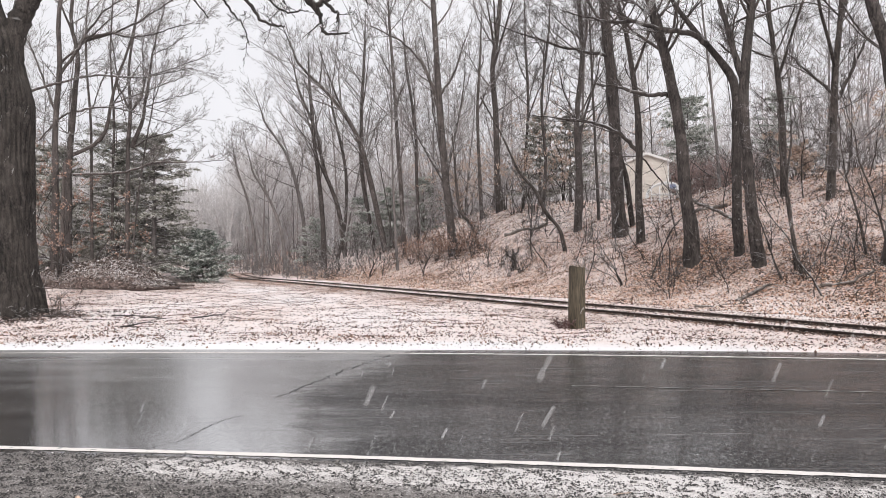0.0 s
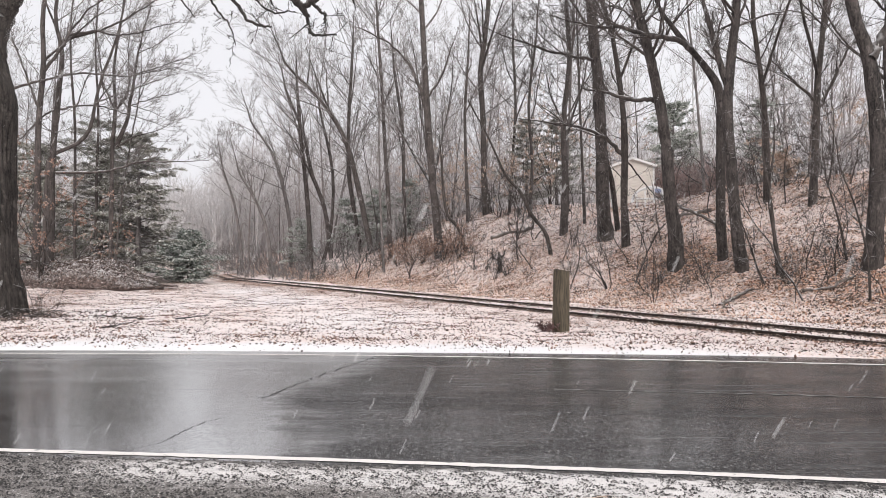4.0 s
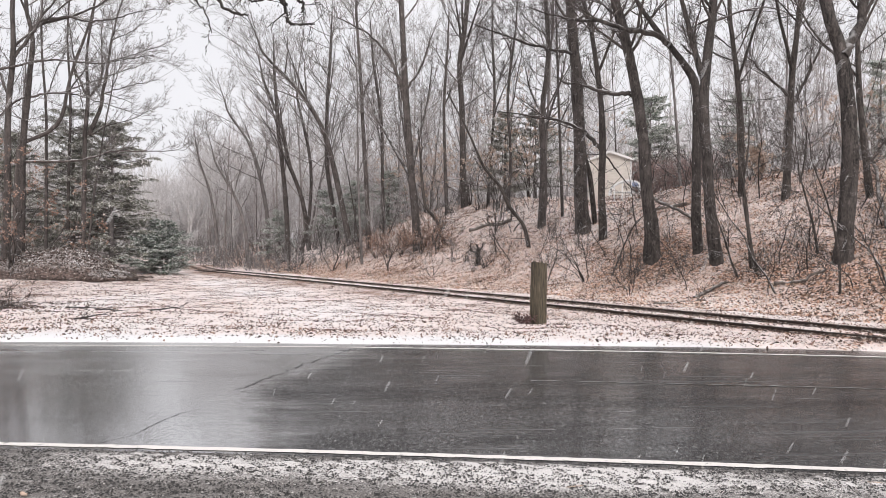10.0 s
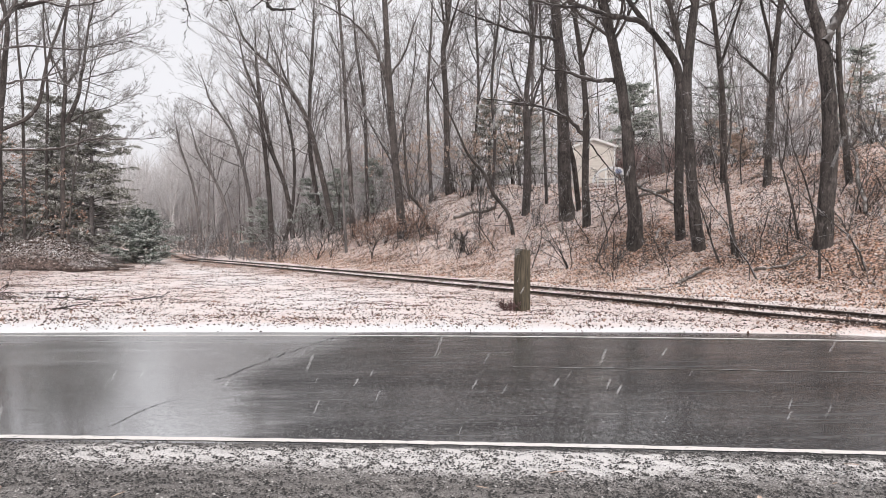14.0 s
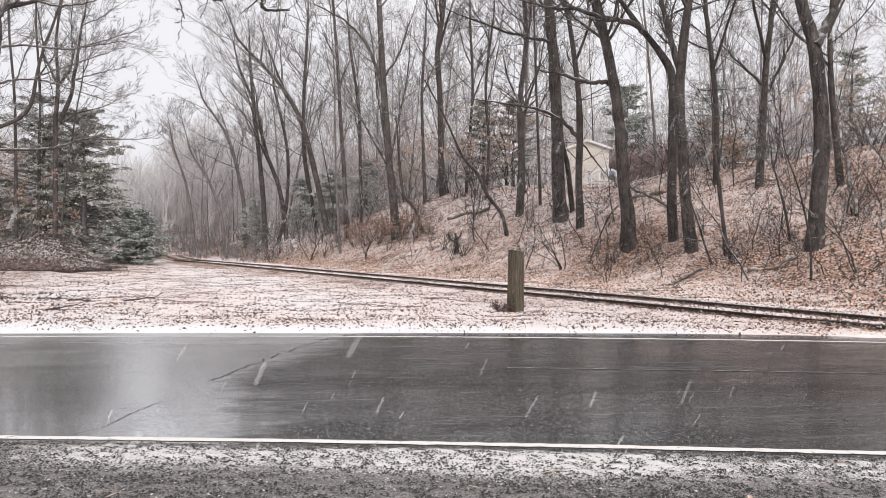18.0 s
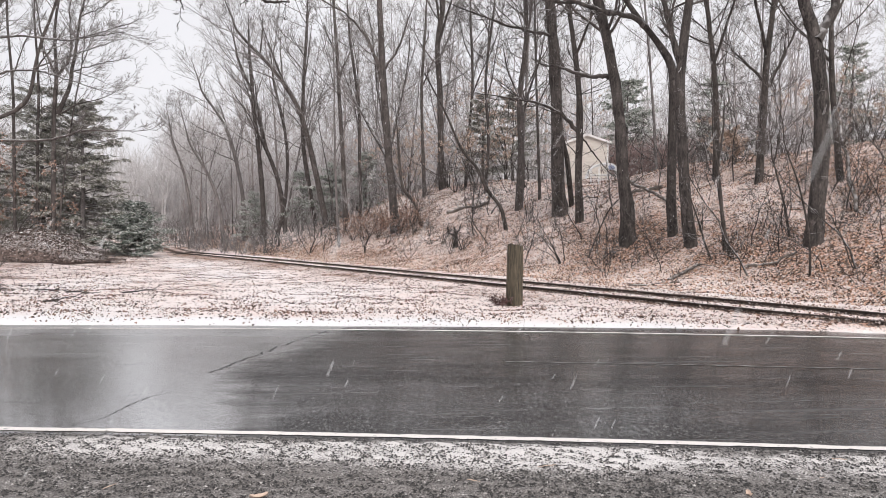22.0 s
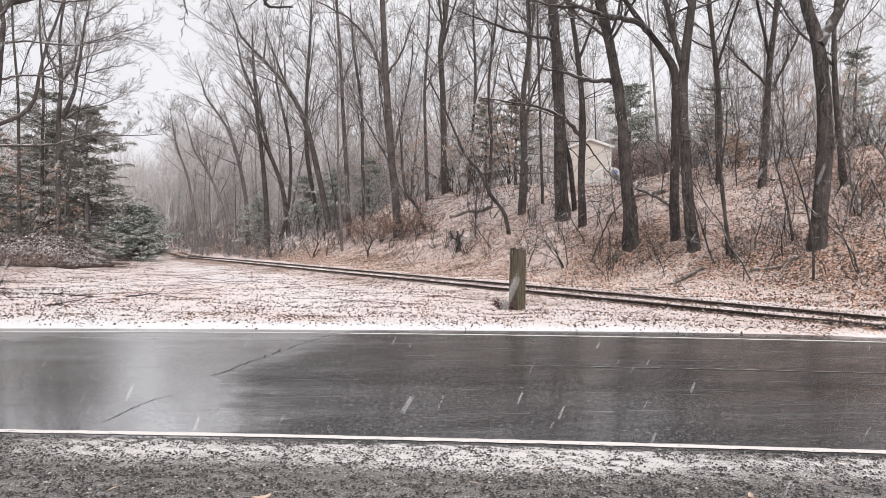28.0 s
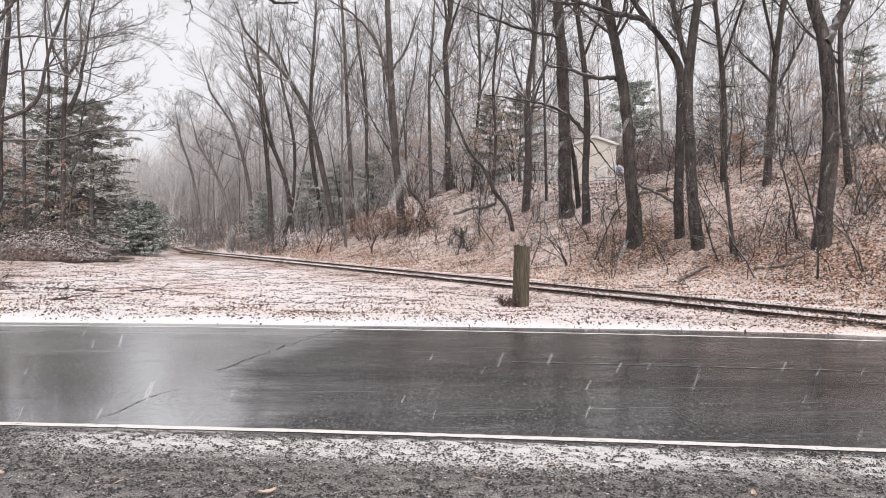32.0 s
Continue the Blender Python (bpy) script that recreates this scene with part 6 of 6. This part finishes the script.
def far_bank_brush():
    """Tangled brush that crowds the far end of the track, past counting."""
    rng = np.random.default_rng(98)
    n = 380
    a, s = rng.uniform(36, 80, n), 1.6 + 11 * rng.power(0.8, n)
    shift = 0.0045 * np.clip(a - 31, 0, 80) ** 2
    x, y = ON_TRACK[0] + ALONG[0] * a + ACROSS[0] * (s - shift), ON_TRACK[1] + ALONG[1] * a + ACROSS[1] * (s - shift)
    tall = rng.choice([0.6, 0.8, 1.2, 1.8, 2.6], n) * rng.uniform(0.7, 1.2, n)
    d = np.stack([rng.normal(-0.15, 0.3, n), rng.normal(0, 0.2, n), np.ones(n)], -1)
    pts, rad = grow(rng, np.stack([x, y, ground_height(x, y) - 0.1], -1), d, tall, 0.012 + 0.006 * tall, 6, 0.02, 0.13, 0.2)
    p2, d2, l2, r2 = sprout(rng, pts, rad, tall, 11, 0.08, (0.5, 1.2), 0.42)
    b2, r2b = grow(rng, p2, d2, l2, r2, 3, 0.02, 0.2)
    p3, d3, l3, r3 = sprout(rng, b2, r2b, l2, 5, 0.2, (0.4, 1.1), 0.5)
    v, f = joined([tubes(pts, np.maximum(rad, 0.012), 4), tubes(b2, np.maximum(r2b, 0.010), 3), spikes(rng, p3, d3 + (0, 0, 0.1), l3, np.maximum(r3, 0.010))])
    tagged(new("trackside_brush", mesh_of("trackside_brush", v, f, M_FOG)), "grey tangled brush crowding the far end of the track", "brush", kind="stuff")


thicket()
bank_brush()
far_bank_brush()
far_wood()


# ---------------------------------------------------------------- leaves on the ground
def leaf_litter():
    rng = np.random.default_rng(93)
    n = 230000
    s, a = 2.2 + 13 * rng.power(1.1, n), rng.uniform(-16, 42, n)
    x, y = ON_TRACK[0] + ALONG[0] * a + ACROSS[0] * s, ON_TRACK[1] + ALONG[1] * a + ACROSS[1] * s
    ok = (y > 12.5) & ((a < 7) | (s < 4.5) | (rng.random(n) < 0.75))
    x, y = x[ok], y[ok]
    z = ground_height(x, y) + 0.018
    v, f = cards(rng, np.stack([x, y, z], -1), rng.choice([0.026, 0.036, 0.045], len(x)), 0.6, 0.3)
    tagged(new("leaf_litter", mesh_of("leaf_litter", v, f, M_LEAF, False)), "tan and russet fallen oak leaves on the bank", "fallen leaves", kind="stuff")
    n = 105000
    s, a = 2.6 + 14 * rng.power(1.0, n), rng.uniform(-16, 42, n)
    x, y = ON_TRACK[0] + ALONG[0] * a + ACROSS[0] * s, ON_TRACK[1] + ALONG[1] * a + ACROSS[1] * s
    cl = np.sin(x * 1.1 + 2 * np.sin(y * 0.6)) * np.sin(y * 0.9 + 1.3 * np.sin(x * 0.7)) + 0.6 * np.sin(x * 3.3 + 2 * np.sin(y * 2.1)) * np.sin(y * 2.7 + x) + rng.normal(0, 0.35, n)
    ok = (y > 13) & (cl > 0.42)
    x, y = x[ok], y[ok]
    v, f = cards(rng, np.stack([x, y, ground_height(x, y) + 0.03], -1), rng.choice([0.026, 0.036, 0.048], len(x)), 0.5, 0.1)
    tagged(new("damp_leaves", mesh_of("damp_leaves", v, f, M_DAMP, False)), "patches of dark damp leaves bare of snow", "fallen leaves", kind="stuff")
    n = 3600
    th, r = rng.uniform(0, 6.283, n), 0.75 + np.abs(rng.normal(0, 1.1, n))
    x, y = -12.3 + r * np.cos(th), 19.35 + r * np.sin(th)
    v, f = cards(rng, np.stack([x, y, ground_height(x, y) + rng.uniform(0.01, 0.09, n) * np.clip(1.8 - r, 0, 1)], -1), rng.choice([0.03, 0.045, 0.06], n), 0.55, 0.15)
    tagged(new("oak_leaves", mesh_of("oak_leaves", v, f, M_HEAPLEAF, False)), "drift of brown leaves round the foot of the old oak", "fallen leaves", kind="stuff")
    n = 26000
    a, off = -9 + 60 * rng.power(0.7, n), rng.choice([-0.78, 0.78], n) + rng.choice([-1, 1], n) * rng.uniform(0.05, 0.30, n)
    x, y = ON_TRACK[0] + ALONG[0] * a + ACROSS[0] * (off - NEARER), ON_TRACK[1] + ALONG[1] * a + ACROSS[1] * (off - NEARER)
    v, f = cards(rng, np.stack([x, y, ground_height(x, y) + 0.015], -1), rng.choice([0.02, 0.03, 0.042], n), 0.6, 0.2)
    tagged(new("trackside_leaves", mesh_of("trackside_leaves", v, f, M_HEAPLEAF, False)), "dark sodden leaves and cinders along the rails", "fallen leaves", kind="stuff")
    n = 330000
    x, y = rng.uniform(-24, 17, n), 11.0 + 35 * rng.power(0.75, n)
    s, a = track_place(x, y)
    cl = 0.6 * np.sin(x * 1.9 + 2 * np.sin(y * 0.8)) * np.sin(y * 1.6 + 1.3 * np.sin(x)) + 0.5 * np.sin(x * 6.3 + 2 * np.sin(y * 3.1)) * np.sin(y * 5.2 + x) + rng.normal(0, 0.6, n)
    ok = (y > far_edge(x) + 0.45 + 1.3 * rng.power(0.8, n)) & (s < 2.8) & (cl > -0.02 + 0.02 * np.clip(y - 18, 0, 20))
    x, y = x[ok], y[ok]
    v, f = cards(rng, np.stack([x, y, ground_height(x, y) + 0.010], -1), rng.choice([0.012, 0.017, 0.024, 0.034], len(x)), 0.55, 0.3)
    tagged(new("verge_leaves", mesh_of("verge_leaves", v, f, M_LAWNLEAF, False)), "dark sodden leaves poking through the snowy verge", "fallen leaves", kind="stuff")


leaf_litter()


# ---------------------------------------------------------------- falling snow
def snowfall(name, seed, count, x0, x1, y0, y1, top, size):
    """A body of loose snowflakes that falls as one, tall enough to last."""
    rng = np.random.default_rng(seed)
    base = np.array([(1, 0, 0), (-1, 0, 0), (0, 1, 0), (0, -1, 0), (0, 0, 1), (0, 0, -1)], float)
    tri = np.array([(0, 2, 4), (2, 1, 4), (1, 3, 4), (3, 0, 4), (2, 0, 5), (1, 2, 5), (3, 1, 5), (0, 3, 5)])
    c = np.stack([rng.uniform(x0, x1, count), rng.uniform(y0, y1, count), rng.uniform(0, top, count)], -1)
    s = size * rng.uniform(0.5, 1.3, count)
    v = c[:, None] + base[None] * rng.uniform(0.5, 1.2, (count, 6, 1)) * s[:, None, None]
    f = tri[None] + (np.arange(count) * 6)[:, None, None]
    ob = new(name, mesh_of(name, v.reshape(-1, 3), f.reshape(-1, 3), M_FLAKE))
    return tagged(ob, "loose white snowflakes falling through the air", "falling snow", group="falling snow", kind="stuff")


FALLS = [
    (snowfall("falling_snow", 1, 17000, -18, 18, 1.2, 5.0, 76, 0.0105), -0.85, -0.05, 2.0),
    (snowfall("falling_snow", 2, 15000, -22, 22, 1.5, 7.0, 68, 0.0100), -1.0, 0.05, 1.7),
    (snowfall("falling_snow", 3, 11000, -28, 28, 6.0, 22, 74, 0.0115), -0.7, 0.0, 1.85),
    (snowfall("falling_snow", 4, 9000, -46, 46, 18, 50, 74, 0.016), -0.6, 0.05, 1.8),
    (snowfall("falling_snow", 5, 4200, -16, 16, 0.4, 1.3, 76, 0.0045), -0.9, 0.0, 2.0),
]


def motions():
    for ob, dx, dy, fall in FALLS:
        walk(ob, [(t, pose(dx * (t - 16), dy * (t - 16), -fall * t)) for t in (0.0, 8.0, 16.0, 24.0, 32.0)])


motions()
